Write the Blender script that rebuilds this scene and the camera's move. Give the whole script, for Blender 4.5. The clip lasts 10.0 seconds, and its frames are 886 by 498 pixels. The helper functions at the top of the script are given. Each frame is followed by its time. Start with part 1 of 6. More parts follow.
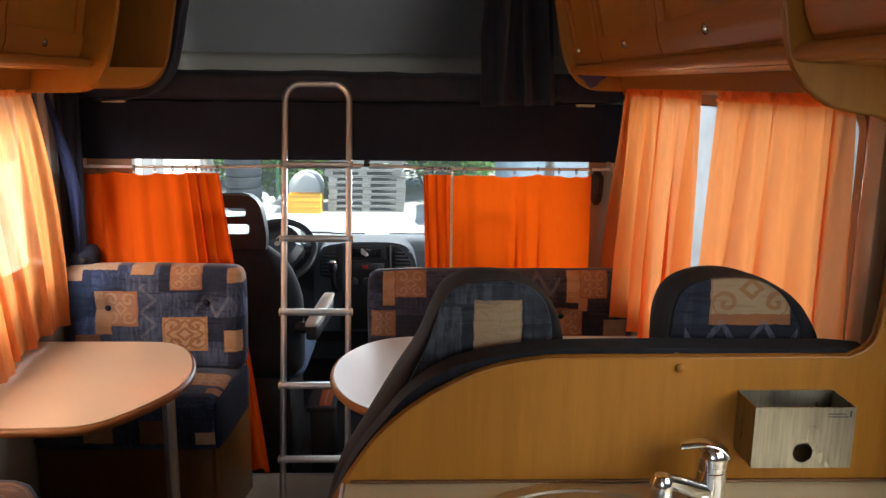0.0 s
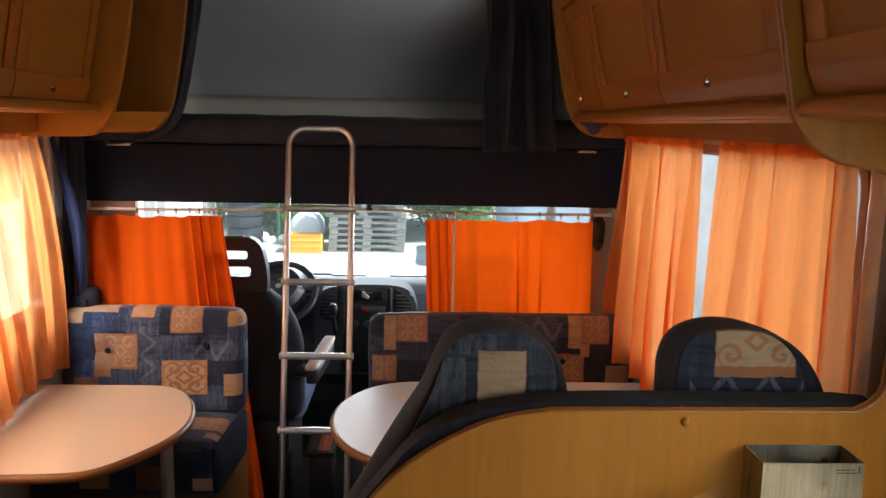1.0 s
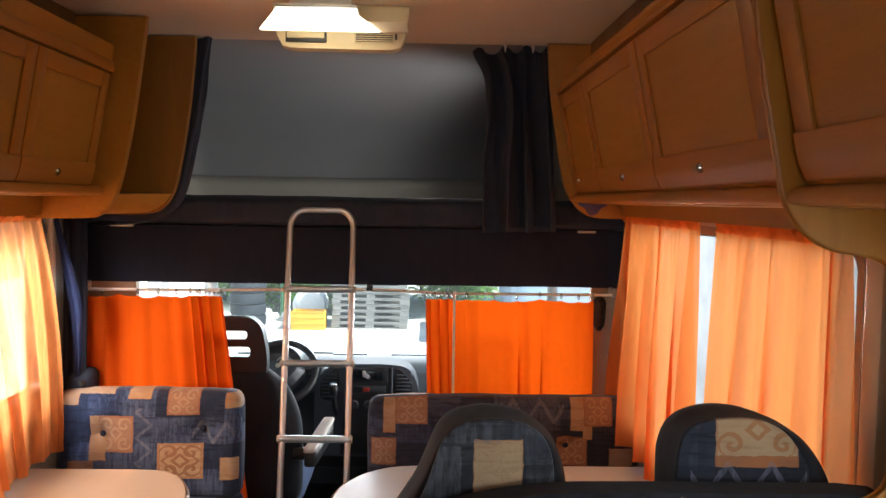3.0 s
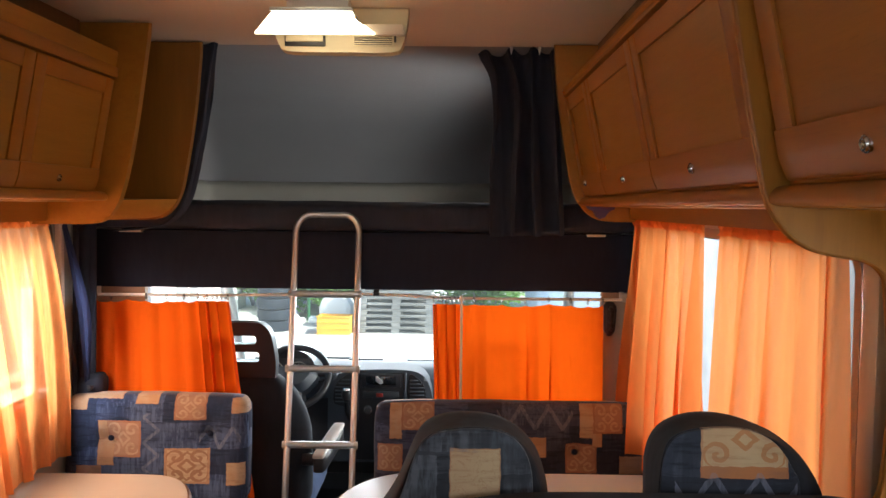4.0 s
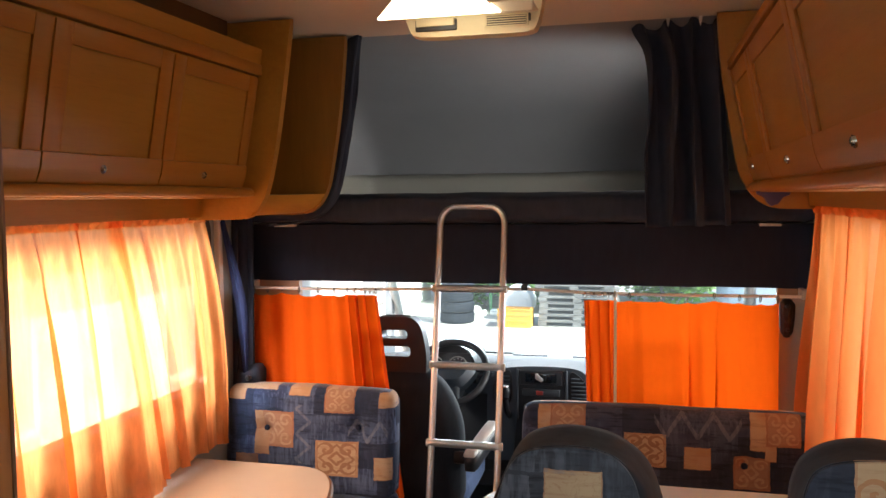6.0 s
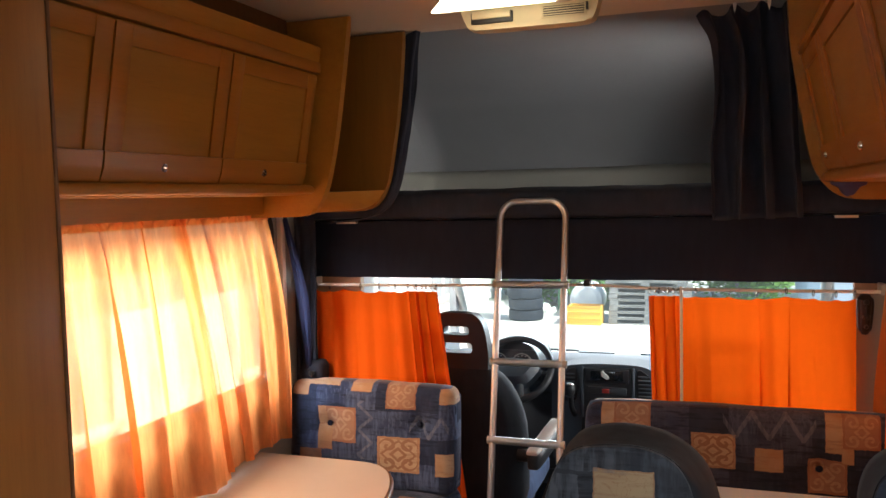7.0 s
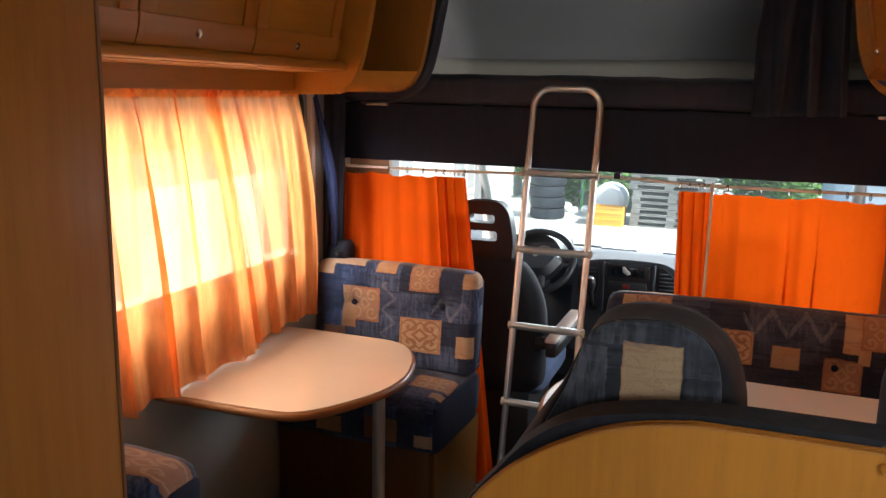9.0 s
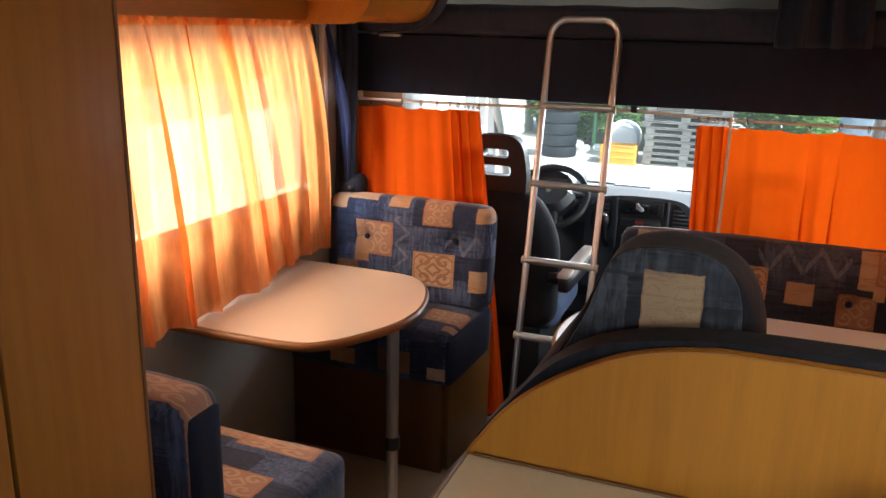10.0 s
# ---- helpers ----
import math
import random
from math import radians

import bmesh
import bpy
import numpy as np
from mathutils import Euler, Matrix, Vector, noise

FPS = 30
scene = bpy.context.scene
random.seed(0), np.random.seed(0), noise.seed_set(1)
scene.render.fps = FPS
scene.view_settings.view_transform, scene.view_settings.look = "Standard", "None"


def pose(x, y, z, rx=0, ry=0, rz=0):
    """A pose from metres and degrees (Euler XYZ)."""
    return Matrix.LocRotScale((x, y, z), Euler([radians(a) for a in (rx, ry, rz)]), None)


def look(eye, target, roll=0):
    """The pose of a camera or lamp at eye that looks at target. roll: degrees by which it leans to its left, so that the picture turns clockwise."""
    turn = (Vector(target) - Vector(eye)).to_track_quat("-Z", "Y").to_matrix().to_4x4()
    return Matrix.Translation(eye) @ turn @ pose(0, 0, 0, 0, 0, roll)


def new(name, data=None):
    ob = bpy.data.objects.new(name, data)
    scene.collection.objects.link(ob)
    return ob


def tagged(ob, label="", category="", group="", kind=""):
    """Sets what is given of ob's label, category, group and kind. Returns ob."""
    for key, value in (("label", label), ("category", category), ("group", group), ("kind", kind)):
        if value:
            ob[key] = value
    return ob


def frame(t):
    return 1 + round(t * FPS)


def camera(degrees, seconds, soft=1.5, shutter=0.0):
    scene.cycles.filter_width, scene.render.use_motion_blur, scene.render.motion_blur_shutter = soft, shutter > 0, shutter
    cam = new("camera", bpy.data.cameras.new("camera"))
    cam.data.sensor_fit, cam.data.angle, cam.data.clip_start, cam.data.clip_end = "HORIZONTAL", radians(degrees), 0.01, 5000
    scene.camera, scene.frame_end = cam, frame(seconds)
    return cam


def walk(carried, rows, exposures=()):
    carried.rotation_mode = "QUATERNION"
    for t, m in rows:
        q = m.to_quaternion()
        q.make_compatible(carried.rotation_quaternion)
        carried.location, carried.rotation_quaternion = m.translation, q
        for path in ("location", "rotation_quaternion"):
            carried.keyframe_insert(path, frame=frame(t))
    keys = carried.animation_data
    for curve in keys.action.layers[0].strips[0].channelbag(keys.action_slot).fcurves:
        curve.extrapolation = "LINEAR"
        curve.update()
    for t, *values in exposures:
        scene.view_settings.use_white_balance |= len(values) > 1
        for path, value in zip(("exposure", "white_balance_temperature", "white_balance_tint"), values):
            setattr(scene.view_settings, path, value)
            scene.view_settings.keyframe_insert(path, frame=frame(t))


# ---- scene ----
cam = camera(57.3, 10.0)
PATH = [
    (0, (0.207, 0.022, 1.566), (0.271, 1.981, 1.167), 0.6),
    (0.5, (0.203, 0.023, 1.577), (0.266, 1.992, 1.226), 0.9),
    (1, (0.199, 0.025, 1.582), (0.263, 2.001, 1.28), 1.0),
    (1.5, (0.196, 0.022, 1.587), (0.257, 2.004, 1.329), 1.1),
    (2, (0.198, 0.024, 1.595), (0.256, 2.012, 1.386), 1.2),
    (2.5, (0.199, 0.019, 1.601), (0.254, 2.012, 1.446), 1.0),
    (3.8, (0.277, 0.048, 1.598), (0.297, 2.047, 1.5), 0.6),
    (4, (0.302, 0.055, 1.598), (0.277, 2.052, 1.491), 0.6),
    (4.2, (0.328, 0.081, 1.592), (0.235, 2.075, 1.472), 0.5),
    (4.5, (0.321, 0.116, 1.587), (0.159, 2.104, 1.43), -0.7),
    (4.7, (0.293, 0.152, 1.586), (0.155, 2.141, 1.433), -0.6),
    (5, (0.271, 0.197, 1.589), (0.145, 2.19, 1.469), -0.5),
    (5.5, (0.349, 0.213, 1.591), (0.049, 2.186, 1.461), 0.1),
    (6, (0.434, 0.21, 1.592), (-0.051, 2.146, 1.466), -0.6),
    (6.2, (0.451, 0.216, 1.592), (-0.092, 2.137, 1.471), -1.1),
    (7.3, (0.462, 0.243, 1.58), (-0.205, 2.124, 1.437), -1.0),
    (7.5, (0.457, 0.241, 1.578), (-0.211, 2.119, 1.411), -0.6),
    (8, (0.452, 0.233, 1.568), (-0.226, 2.101, 1.34), -0.2),
    (8.5, (0.444, 0.236, 1.556), (-0.239, 2.091, 1.251), 0.4),
    (9, (0.437, 0.228, 1.547), (-0.249, 2.067, 1.164), 1.2),
    (9.5, (0.432, 0.221, 1.539), (-0.251, 2.047, 1.093), 1.3),
    (10, (0.422, 0.227, 1.529), (-0.27, 2.027, 0.999), 1.4),
]
walk(cam, [(t, look(eye, target, roll)) for t, eye, target, roll in PATH], [(0.0, 0.78), (1.0, 0.85), (2.0, 0.94), (2.6, 1.1), (4.0, 1.2), (6.0, 1.25), (7.5, 0.93), (8.5, 0.95), (10.0, 0.95)])

# ---- daylight and lamps ----
SUN_AT = Vector((0.62, -0.2, 0.76)).normalized()
world = bpy.data.worlds.new("sky")
scene.world = world
world.use_nodes = True
sky = world.node_tree.nodes.new("ShaderNodeTexSky")
sky.sky_type, sky.sun_disc = "NISHITA", False
sky.sun_elevation, sky.sun_rotation = math.asin(SUN_AT.z), math.atan2(SUN_AT.x, SUN_AT.y)
background = world.node_tree.nodes["Background"]
background.inputs["Strength"].default_value = 0.15
world.node_tree.links.new(sky.outputs[0], background.inputs["Color"])

sun = new("sun", bpy.data.lights.new("sun", "SUN"))
sun.data.energy, sun.data.angle, sun.data.color = 5.0, radians(0.5), (1.0, 0.95, 0.87)
sun.matrix_world = look(SUN_AT * 30, (0, 0, 0))


def window_lamp(name, eye, target, width, height, watts, colour):
    """Sky light that comes in through an opening; the alcove's has none built."""
    ob = new(name, bpy.data.lights.new(name, "AREA"))
    ob.data.shape, ob.data.size, ob.data.size_y = "RECTANGLE", width, height
    ob.data.energy, ob.data.color = watts, colour
    ob.matrix_world = look(eye, target)
    return ob


window_lamp("window_light", (-1.85, 1.25, 2.3), (-1.0, 2.1, 1.05), 2.0, 1.2, 188, (1.0, 0.98, 0.95))
window_lamp("window_light", (1.82, 2.1, 1.25), (0.95, 2.1, 1.1), 3.6, 1.2, 15.5, (1.0, 0.98, 0.95))
window_lamp("window_light", (-0.1, -1.5, 1.55), (0.4, 1.2, 1.15), 0.7, 0.6, 2.9, (0.9, 0.95, 1.0))
# Added lamp inside the closed alcove, for a side window out of view.
window_lamp("window_light", (0.98, 3.45, 1.67), (-0.85, 3.95, 1.8), 0.5, 0.1, 2.7, (1.0, 0.97, 0.92)).data.spread = radians(84)
window_lamp("window_light", (-0.15, 6.6, 1.55), (-0.15, 3.0, 0.9), 2.4, 0.7, 110, (0.88, 0.95, 1.0))
window_lamp("window_light", (1.19, 3.98, 1.15), (0.5, 3.05, 0.9), 0.46, 0.5, 14, (0.95, 0.98, 1.0))
window_lamp("window_light", (1.25, 0.6, 1.4), (0.85, 1.1, 0.96), 0.8, 0.5, 3.2, (1.0, 0.96, 0.9)).data.spread = radians(130)

# ---- helpers of this scene ----
TAU = 2 * math.pi
BASE = {}


def thing(name, loc, label, category, group="", kind=""):
    ob = new(name)
    ob.location = loc
    ob.empty_display_size = 0.05
    BASE[ob] = Vector(loc)
    return tagged(ob, label, category, group, kind)


def part(name, bm, material, parent=None, label="", smooth=40):
    """Links a bmesh, built in world metres, as one mesh object."""
    me = bpy.data.meshes.new(name)
    origin = BASE[parent] if parent else Vector((0, 0, 0))
    bmesh.ops.recalc_face_normals(bm, faces=bm.faces)
    bmesh.ops.translate(bm, verts=bm.verts, vec=-origin)
    bm.to_mesh(me)
    bm.free()
    me.materials.append(material)
    if smooth:
        me.polygons.foreach_set("use_smooth", [True] * len(me.polygons))
        me.set_sharp_from_angle(angle=radians(smooth))
    ob = new(name, me)
    BASE[ob] = origin
    if parent:
        ob.parent = parent
    return tagged(ob, label)


def structure(name, bm, material, label="", category="", smooth=40):
    ob = part(name, bm, material, None, label, smooth)
    return tagged(ob, "", category, "", "structure")


def B():
    return bmesh.new()


def box(bm, x0, x1, y0, y1, z0, z1, bev=0.0, seg=2):
    vs = [bm.verts.new((x, y, z)) for x in (x0, x1) for y in (y0, y1) for z in (z0, z1)]
    fs = [bm.faces.new([vs[i] for i in q]) for q in ((0, 1, 3, 2), (4, 6, 7, 5), (0, 4, 5, 1), (2, 3, 7, 6), (0, 2, 6, 4), (1, 5, 7, 3))]
    if bev:
        edges = {e for f in fs for e in f.edges}
        bmesh.ops.bevel(bm, geom=list(edges), offset=bev, segments=seg, profile=0.5, affect="EDGES")
    return bm


def ring(c, axis, r, seg, start=0.0):
    a = Vector(axis).normalized()
    u = a.orthogonal().normalized()
    v = a.cross(u)
    return [Vector(c) + r * (math.cos(start + TAU * i / seg) * u + math.sin(start + TAU * i / seg) * v) for i in range(seg)]


def cyl(bm, p0, p1, r0, r1=None, seg=16):
    r1 = r0 if r1 is None else r1
    axis = Vector(p1) - Vector(p0)
    a = [bm.verts.new(p) for p in ring(p0, axis, r0, seg)]
    b = [bm.verts.new(p) for p in ring(p1, axis, r1, seg)]
    for i in range(seg):
        bm.faces.new((a[i], a[(i + 1) % seg], b[(i + 1) % seg], b[i]))
    bm.faces.new(a[::-1])
    bm.faces.new(b)
    return bm


def tube(bm, pts, r, seg=8, closed=False):
    pts = [Vector(p) for p in pts]
    n = len(pts)
    rows, u = [], None
    for i, p in enumerate(pts):
        d = (pts[(i + 1) % n] if closed or i < n - 1 else p) - (pts[i - 1] if closed or i else p)
        d.normalize()
        u = d.orthogonal() if u is None else u - u.dot(d) * d
        u.normalize()
        w = d.cross(u)
        rr = r(i / max(1, n - 1)) if callable(r) else r
        rows.append([bm.verts.new(p + rr * (math.cos(TAU * k / seg) * u + math.sin(TAU * k / seg) * w)) for k in range(seg)])
    for i in range(n if closed else n - 1):
        a, b = rows[i], rows[(i + 1) % n]
        for k in range(seg):
            bm.faces.new((a[k], a[(k + 1) % seg], b[(k + 1) % seg], b[k]))
    if not closed:
        bm.faces.new(rows[0][::-1])
        bm.faces.new(rows[-1])
    return bm


def at_axis(axis, u, v, a):
    return {"x": (a, u, v), "y": (u, a, v), "z": (u, v, a)}[axis]


def prism(bm, poly, axis, a0, a1, bev=0.0, seg=2):
    """A polygon in the two other axes, drawn out from a0 to a1 along axis."""
    lo = [bm.verts.new(at_axis(axis, u, v, a0)) for u, v in poly]
    hi = [bm.verts.new(at_axis(axis, u, v, a1)) for u, v in poly]
    n = len(poly)
    f0, f1 = bm.faces.new(lo), bm.faces.new(hi[::-1])
    for i in range(n):
        bm.faces.new((lo[i], hi[i], hi[(i + 1) % n], lo[(i + 1) % n]))
    if bev:
        edges = list(f0.edges) + list(f1.edges)
        bmesh.ops.bevel(bm, geom=edges, offset=bev, segments=seg, profile=0.5, affect="EDGES")
    return bm


def smooth_line(pts, n=6, closed=False):
    """Catmull-Rom through the points."""
    pts = [Vector(p) for p in pts]
    out, m = [], len(pts)
    for i in range(m if closed else m - 1):
        p0 = pts[i - 1] if closed or i else pts[0]
        p1, p2 = pts[i], pts[(i + 1) % m]
        p3 = pts[(i + 2) % m] if closed or i + 2 < m else pts[-1]
        for k in range(n):
            t = k / n
            out.append(0.5 * (2 * p1 + (p2 - p0) * t + (2 * p0 - 5 * p1 + 4 * p2 - p3) * t * t + (3 * p1 - p0 - 3 * p2 + p3) * t ** 3))
    if not closed:
        out.append(pts[-1])
    return out


def lathe(bm, profile, c, seg=24, axis="z"):
    rows = []
    for r, h in profile:
        if axis == "z":
            rows.append([bm.verts.new((c[0] + r * math.cos(TAU * k / seg), c[1] + r * math.sin(TAU * k / seg), c[2] + h)) for k in range(seg)])
        elif axis == "y":
            rows.append([bm.verts.new((c[0] + r * math.cos(TAU * k / seg), c[1] + h, c[2] + r * math.sin(TAU * k / seg))) for k in range(seg)])
        else:
            rows.append([bm.verts.new((c[0] + h, c[1] + r * math.cos(TAU * k / seg), c[2] + r * math.sin(TAU * k / seg))) for k in range(seg)])
    for a, b in zip(rows, rows[1:]):
        for k in range(seg):
            bm.faces.new((a[k], a[(k + 1) % seg], b[(k + 1) % seg], b[k]))
    if profile[0][0] > 1e-4:
        bm.faces.new(rows[0][::-1])
    if profile[-1][0] > 1e-4:
        bm.faces.new(rows[-1])
    bmesh.ops.remove_doubles(bm, verts=bm.verts, dist=1e-5)
    return bm


def cushion(bm, x0, x1, y0, y1, z0, z1, r=0.03, puff=0.0, buttons=(), lean=0.0, n=(14, 8, 10), wave=0.003):
    """A soft block with rounded edges; lean shifts its top along y; buttons sit on its -y face."""
    c = Vector(((x0 + x1) / 2, (y0 + y1) / 2, (z0 + z1) / 2))
    h = Vector(((x1 - x0) / 2, (y1 - y0) / 2, (z1 - z0) / 2))
    seen = {}

    def vert(i, j, k):
        key = (i, j, k)
        if key not in seen:
            q = Vector((2 * i / n[0] - 1, 2 * j / n[1] - 1, 2 * k / n[2] - 1))
            p = Vector([h[a] * math.copysign(abs(q[a]) ** 0.8, q[a]) for a in range(3)])
            core = Vector([max(-h[a] + r, min(h[a] - r, p[a])) for a in range(3)])
            d = p - core
            if d.length > 1e-6:
                p = core + d.normalized() * r
            soft = [1 - q[a] ** 4 for a in range(3)]
            for a in range(3):
                p[a] += puff * q[a] * soft[(a + 1) % 3] * soft[(a + 2) % 3]
            p += wave * Vector([noise.noise(9 * (p + c) + Vector((7 * a, 3, 0))) for a in range(3)])
            if q[1] < -0.9:
                for bx, bz in buttons:
                    dd = (p.x + c.x - bx) ** 2 + (p.z + c.z - bz) ** 2
                    crease = 0.009 * math.exp(-((p.z + c.z - bz) / 0.012) ** 2 - ((p.x + c.x - bx) / 0.16) ** 2) + 0.008 * math.exp(-((p.x + c.x - bx) / 0.012) ** 2 - ((p.z + c.z - bz) / 0.1) ** 2)
                    p.y += 0.026 * math.exp(-dd / 0.0013) + crease
            p.y += lean * (q[2] + 1) / 2
            seen[key] = bm.verts.new(c + p)
        return seen[key]

    for a in range(3):
        b, d = (a + 1) % 3, (a + 2) % 3
        for side in (0, n[a]):
            for i in range(n[b]):
                for j in range(n[d]):
                    quad = []
                    for u, v in ((0, 0), (1, 0), (1, 1), (0, 1)):
                        key = [0, 0, 0]
                        key[a], key[b], key[d] = side, i + u, j + v
                        quad.append(vert(*key))
                    bm.faces.new(quad)
    return bm


def sheet(bm, f, nu, nv):
    g = [[bm.verts.new(f(i / nu, j / nv)) for j in range(nv + 1)] for i in range(nu + 1)]
    for i in range(nu):
        for j in range(nv):
            bm.faces.new((g[i][j], g[i + 1][j], g[i + 1][j + 1], g[i][j + 1]))
    return bm


def drape(top0, top1, bot0, bot1, out, folds, amp0, amp1, seed=0, over=0.0):
    """A hanging cloth between two top and two bottom corners, with folds that widen downwards."""
    t0, t1, b0, b1, out = (Vector(p) for p in (top0, top1, bot0, bot1, out))
    along = (t1 - t0).normalized()

    def f(u, v):
        w = u + 0.05 * noise.noise(Vector((3 * u, 0.6 * v, seed)))
        p = (t0.lerp(t1, w)).lerp(b0.lerp(b1, w), v)
        ph = TAU * folds * (u + 0.1 * noise.noise(Vector((3.4 * u, 0.7 * v, seed + 5)))) + 0.6 * v
        wave = math.sin(ph) + 0.22 * math.sin(2.3 * ph + seed) + 0.4 * math.sin(0.37 * ph + seed)
        amp = amp0 + (amp1 - amp0) * v ** 0.7
        sway = 0.35 + 1.1 * abs(noise.noise(Vector((5 * u, 0.5 * v, seed + 9))))
        p = p + out * amp * wave * sway
        p += along * (over * sway * math.sin(ph + 1.6) * (0.35 + 0.65 * min(1, 4 * v)) * min(1, 8 * u, 8 * (1 - u)))
        p.z += 0.006 * noise.noise(Vector((9 * u, 0, seed + 2))) * v
        return p

    return f


def holed(outline, holes, z0, z1, lift):
    """A flat board with holes, as a bmesh; lift maps (u, v, height) to a place."""
    bm = B()
    edges = []
    for loop in (outline, *holes):
        vs = [bm.verts.new(lift(u, v, z1)) for u, v in loop]
        edges += [bm.edges.new((vs[i], vs[(i + 1) % len(vs)])) for i in range(len(vs))]
    bmesh.ops.triangle_fill(bm, edges=edges, use_beauty=True, use_dissolve=False)
    made = bmesh.ops.extrude_face_region(bm, geom=list(bm.faces))
    shift = Vector(lift(0, 0, z0)) - Vector(lift(0, 0, z1))
    bmesh.ops.translate(bm, verts=[v for v in made["geom"] if isinstance(v, bmesh.types.BMVert)], vec=shift)
    return bm


# ---- node helpers ----
def shader(name):
    m = bpy.data.materials.new(name)
    m.use_nodes = True
    nt = m.node_tree
    return m, nt, nt.nodes["Principled BSDF"]


def put(nt, socket, value):
    if isinstance(value, (int, float)):
        socket.default_value = value
    elif isinstance(value, tuple):
        socket.default_value = (*value, 1.0)[:4] if len(socket.default_value) == 4 else value
    else:
        nt.links.new(value, socket)


def mth(nt, op, *args):
    nd = nt.nodes.new("ShaderNodeMath")
    nd.operation = op
    for i, v in enumerate(args):
        put(nt, nd.inputs[i], v)
    return nd.outputs[0]


def mixc(nt, fac, a, b, blend="MIX"):
    nd = nt.nodes.new("ShaderNodeMix")
    nd.data_type, nd.blend_type = "RGBA", blend
    put(nt, nd.inputs[0], fac)
    put(nt, nd.inputs[6], a)
    put(nt, nd.inputs[7], b)
    return nd.outputs[2]


def place(nt, scale=(1, 1, 1)):
    nd = nt.nodes.new("ShaderNodeNewGeometry")
    mp = nt.nodes.new("ShaderNodeMapping")
    mp.inputs["Scale"].default_value = scale
    nt.links.new(nd.outputs["Position"], mp.inputs["Vector"])
    return mp.outputs["Vector"]


def noisy(nt, vec, scale, detail=3.0, rough=0.55, distort=0.0):
    nd = nt.nodes.new("ShaderNodeTexNoise")
    nt.links.new(vec, nd.inputs["Vector"])
    nd.inputs["Scale"].default_value, nd.inputs["Detail"].default_value = scale, detail
    nd.inputs["Roughness"].default_value, nd.inputs["Distortion"].default_value = rough, distort
    return nd.outputs["Fac"]


def span(nt, v, lo, hi, a=0.0, b=1.0):
    nd = nt.nodes.new("ShaderNodeMapRange")
    put(nt, nd.inputs[0], v)
    for i, x in enumerate((lo, hi, a, b)):
        nd.inputs[1 + i].default_value = x
    return nd.outputs[0]


def bump(nt, bsdf, height, strength=0.2, dist=0.002):
    nd = nt.nodes.new("ShaderNodeBump")
    nd.inputs["Strength"].default_value, nd.inputs["Distance"].default_value = strength, dist
    nt.links.new(height, nd.inputs["Height"])
    nt.links.new(nd.outputs["Normal"], bsdf.inputs["Normal"])


def plain(name, c, rough=0.5, metal=0.0, vary=0.12, grain=60.0, relief=0.1, coat=0.0):
    """Paint, plastic, metal: slight mottling at two scales, a fine relief."""
    m, nt, b = shader(name)
    p = place(nt)
    n1, n2 = noisy(nt, p, 3.0), noisy(nt, p, grain, 4.0)
    v = mth(nt, "ADD", mth(nt, "MULTIPLY", n1, 0.6), mth(nt, "MULTIPLY", n2, 0.4))
    lo, hi = tuple(x * (1 - vary) for x in c), tuple(min(1, x * (1 + vary)) for x in c)
    put(nt, b.inputs["Base Color"], mixc(nt, span(nt, v, 0.3, 0.7), lo, hi))
    put(nt, b.inputs["Roughness"], span(nt, n2, 0.3, 0.7, max(0.02, rough - min(0.07, 0.6 * vary)), min(1, rough + min(0.07, 0.6 * vary))))
    b.inputs["Metallic"].default_value = metal
    b.inputs["Coat Weight"].default_value = coat
    if relief:
        bump(nt, b, n2, relief, 0.001)
    return m


def brushed(name, c, rough=0.3):
    """Brushed sheet steel: fine upright streaks and cloudy smears."""
    m, nt, b = shader(name)
    streak, smear = noisy(nt, place(nt, (1, 1, 0.05)), 230.0, 4.0), noisy(nt, place(nt, (1, 1, 0.3)), 24.0, 3.0)
    v = mth(nt, "ADD", mth(nt, "MULTIPLY", streak, 0.55), mth(nt, "MULTIPLY", smear, 0.45))
    put(nt, b.inputs["Base Color"], mixc(nt, span(nt, v, 0.35, 0.65), tuple(x * 0.72 for x in c), tuple(x * 1.22 for x in c)))
    put(nt, b.inputs["Roughness"], span(nt, smear, 0.3, 0.7, rough - 0.08, rough + 0.12))
    b.inputs["Metallic"].default_value = 1.0
    bump(nt, b, streak, 0.12, 0.0005)
    return m


def wood(name, c1, c2, grain="x", rough=0.38, fine=55.0, coat=0.15):
    """Printed wood laminate: streaks along the grain, broad flames and pores."""
    m, nt, b = shader(name)
    s = {"x": (0.06, 1, 1), "y": (1, 0.06, 1), "z": (1, 1, 0.06)}[grain]
    w = {"x": (0.25, 1, 1), "y": (1, 0.25, 1), "z": (1, 1, 0.25)}[grain]
    streak = noisy(nt, place(nt, s), fine, 5.0, 0.65)
    flame = noisy(nt, place(nt, w), 5.0, 3.0, 0.5, 1.2)
    pore = noisy(nt, place(nt, s), 260.0, 2.0)
    v = mth(nt, "ADD", mth(nt, "MULTIPLY", streak, 0.55), mth(nt, "MULTIPLY", flame, 0.45))
    col = mixc(nt, span(nt, v, 0.32, 0.68), c1, c2)
    col = mixc(nt, span(nt, pore, 0.58, 0.74, 0, 0.2), col, tuple(x * 0.55 for x in c1))
    put(nt, b.inputs["Base Color"], col)
    put(nt, b.inputs["Roughness"], span(nt, flame, 0.3, 0.7, rough - 0.06, rough + 0.08))
    b.inputs["Specular IOR Level"].default_value = 0.3
    b.inputs["Coat Weight"].default_value = coat
    b.inputs["Coat Roughness"].default_value = 0.25
    bump(nt, b, pore, 0.06, 0.0006)
    return m


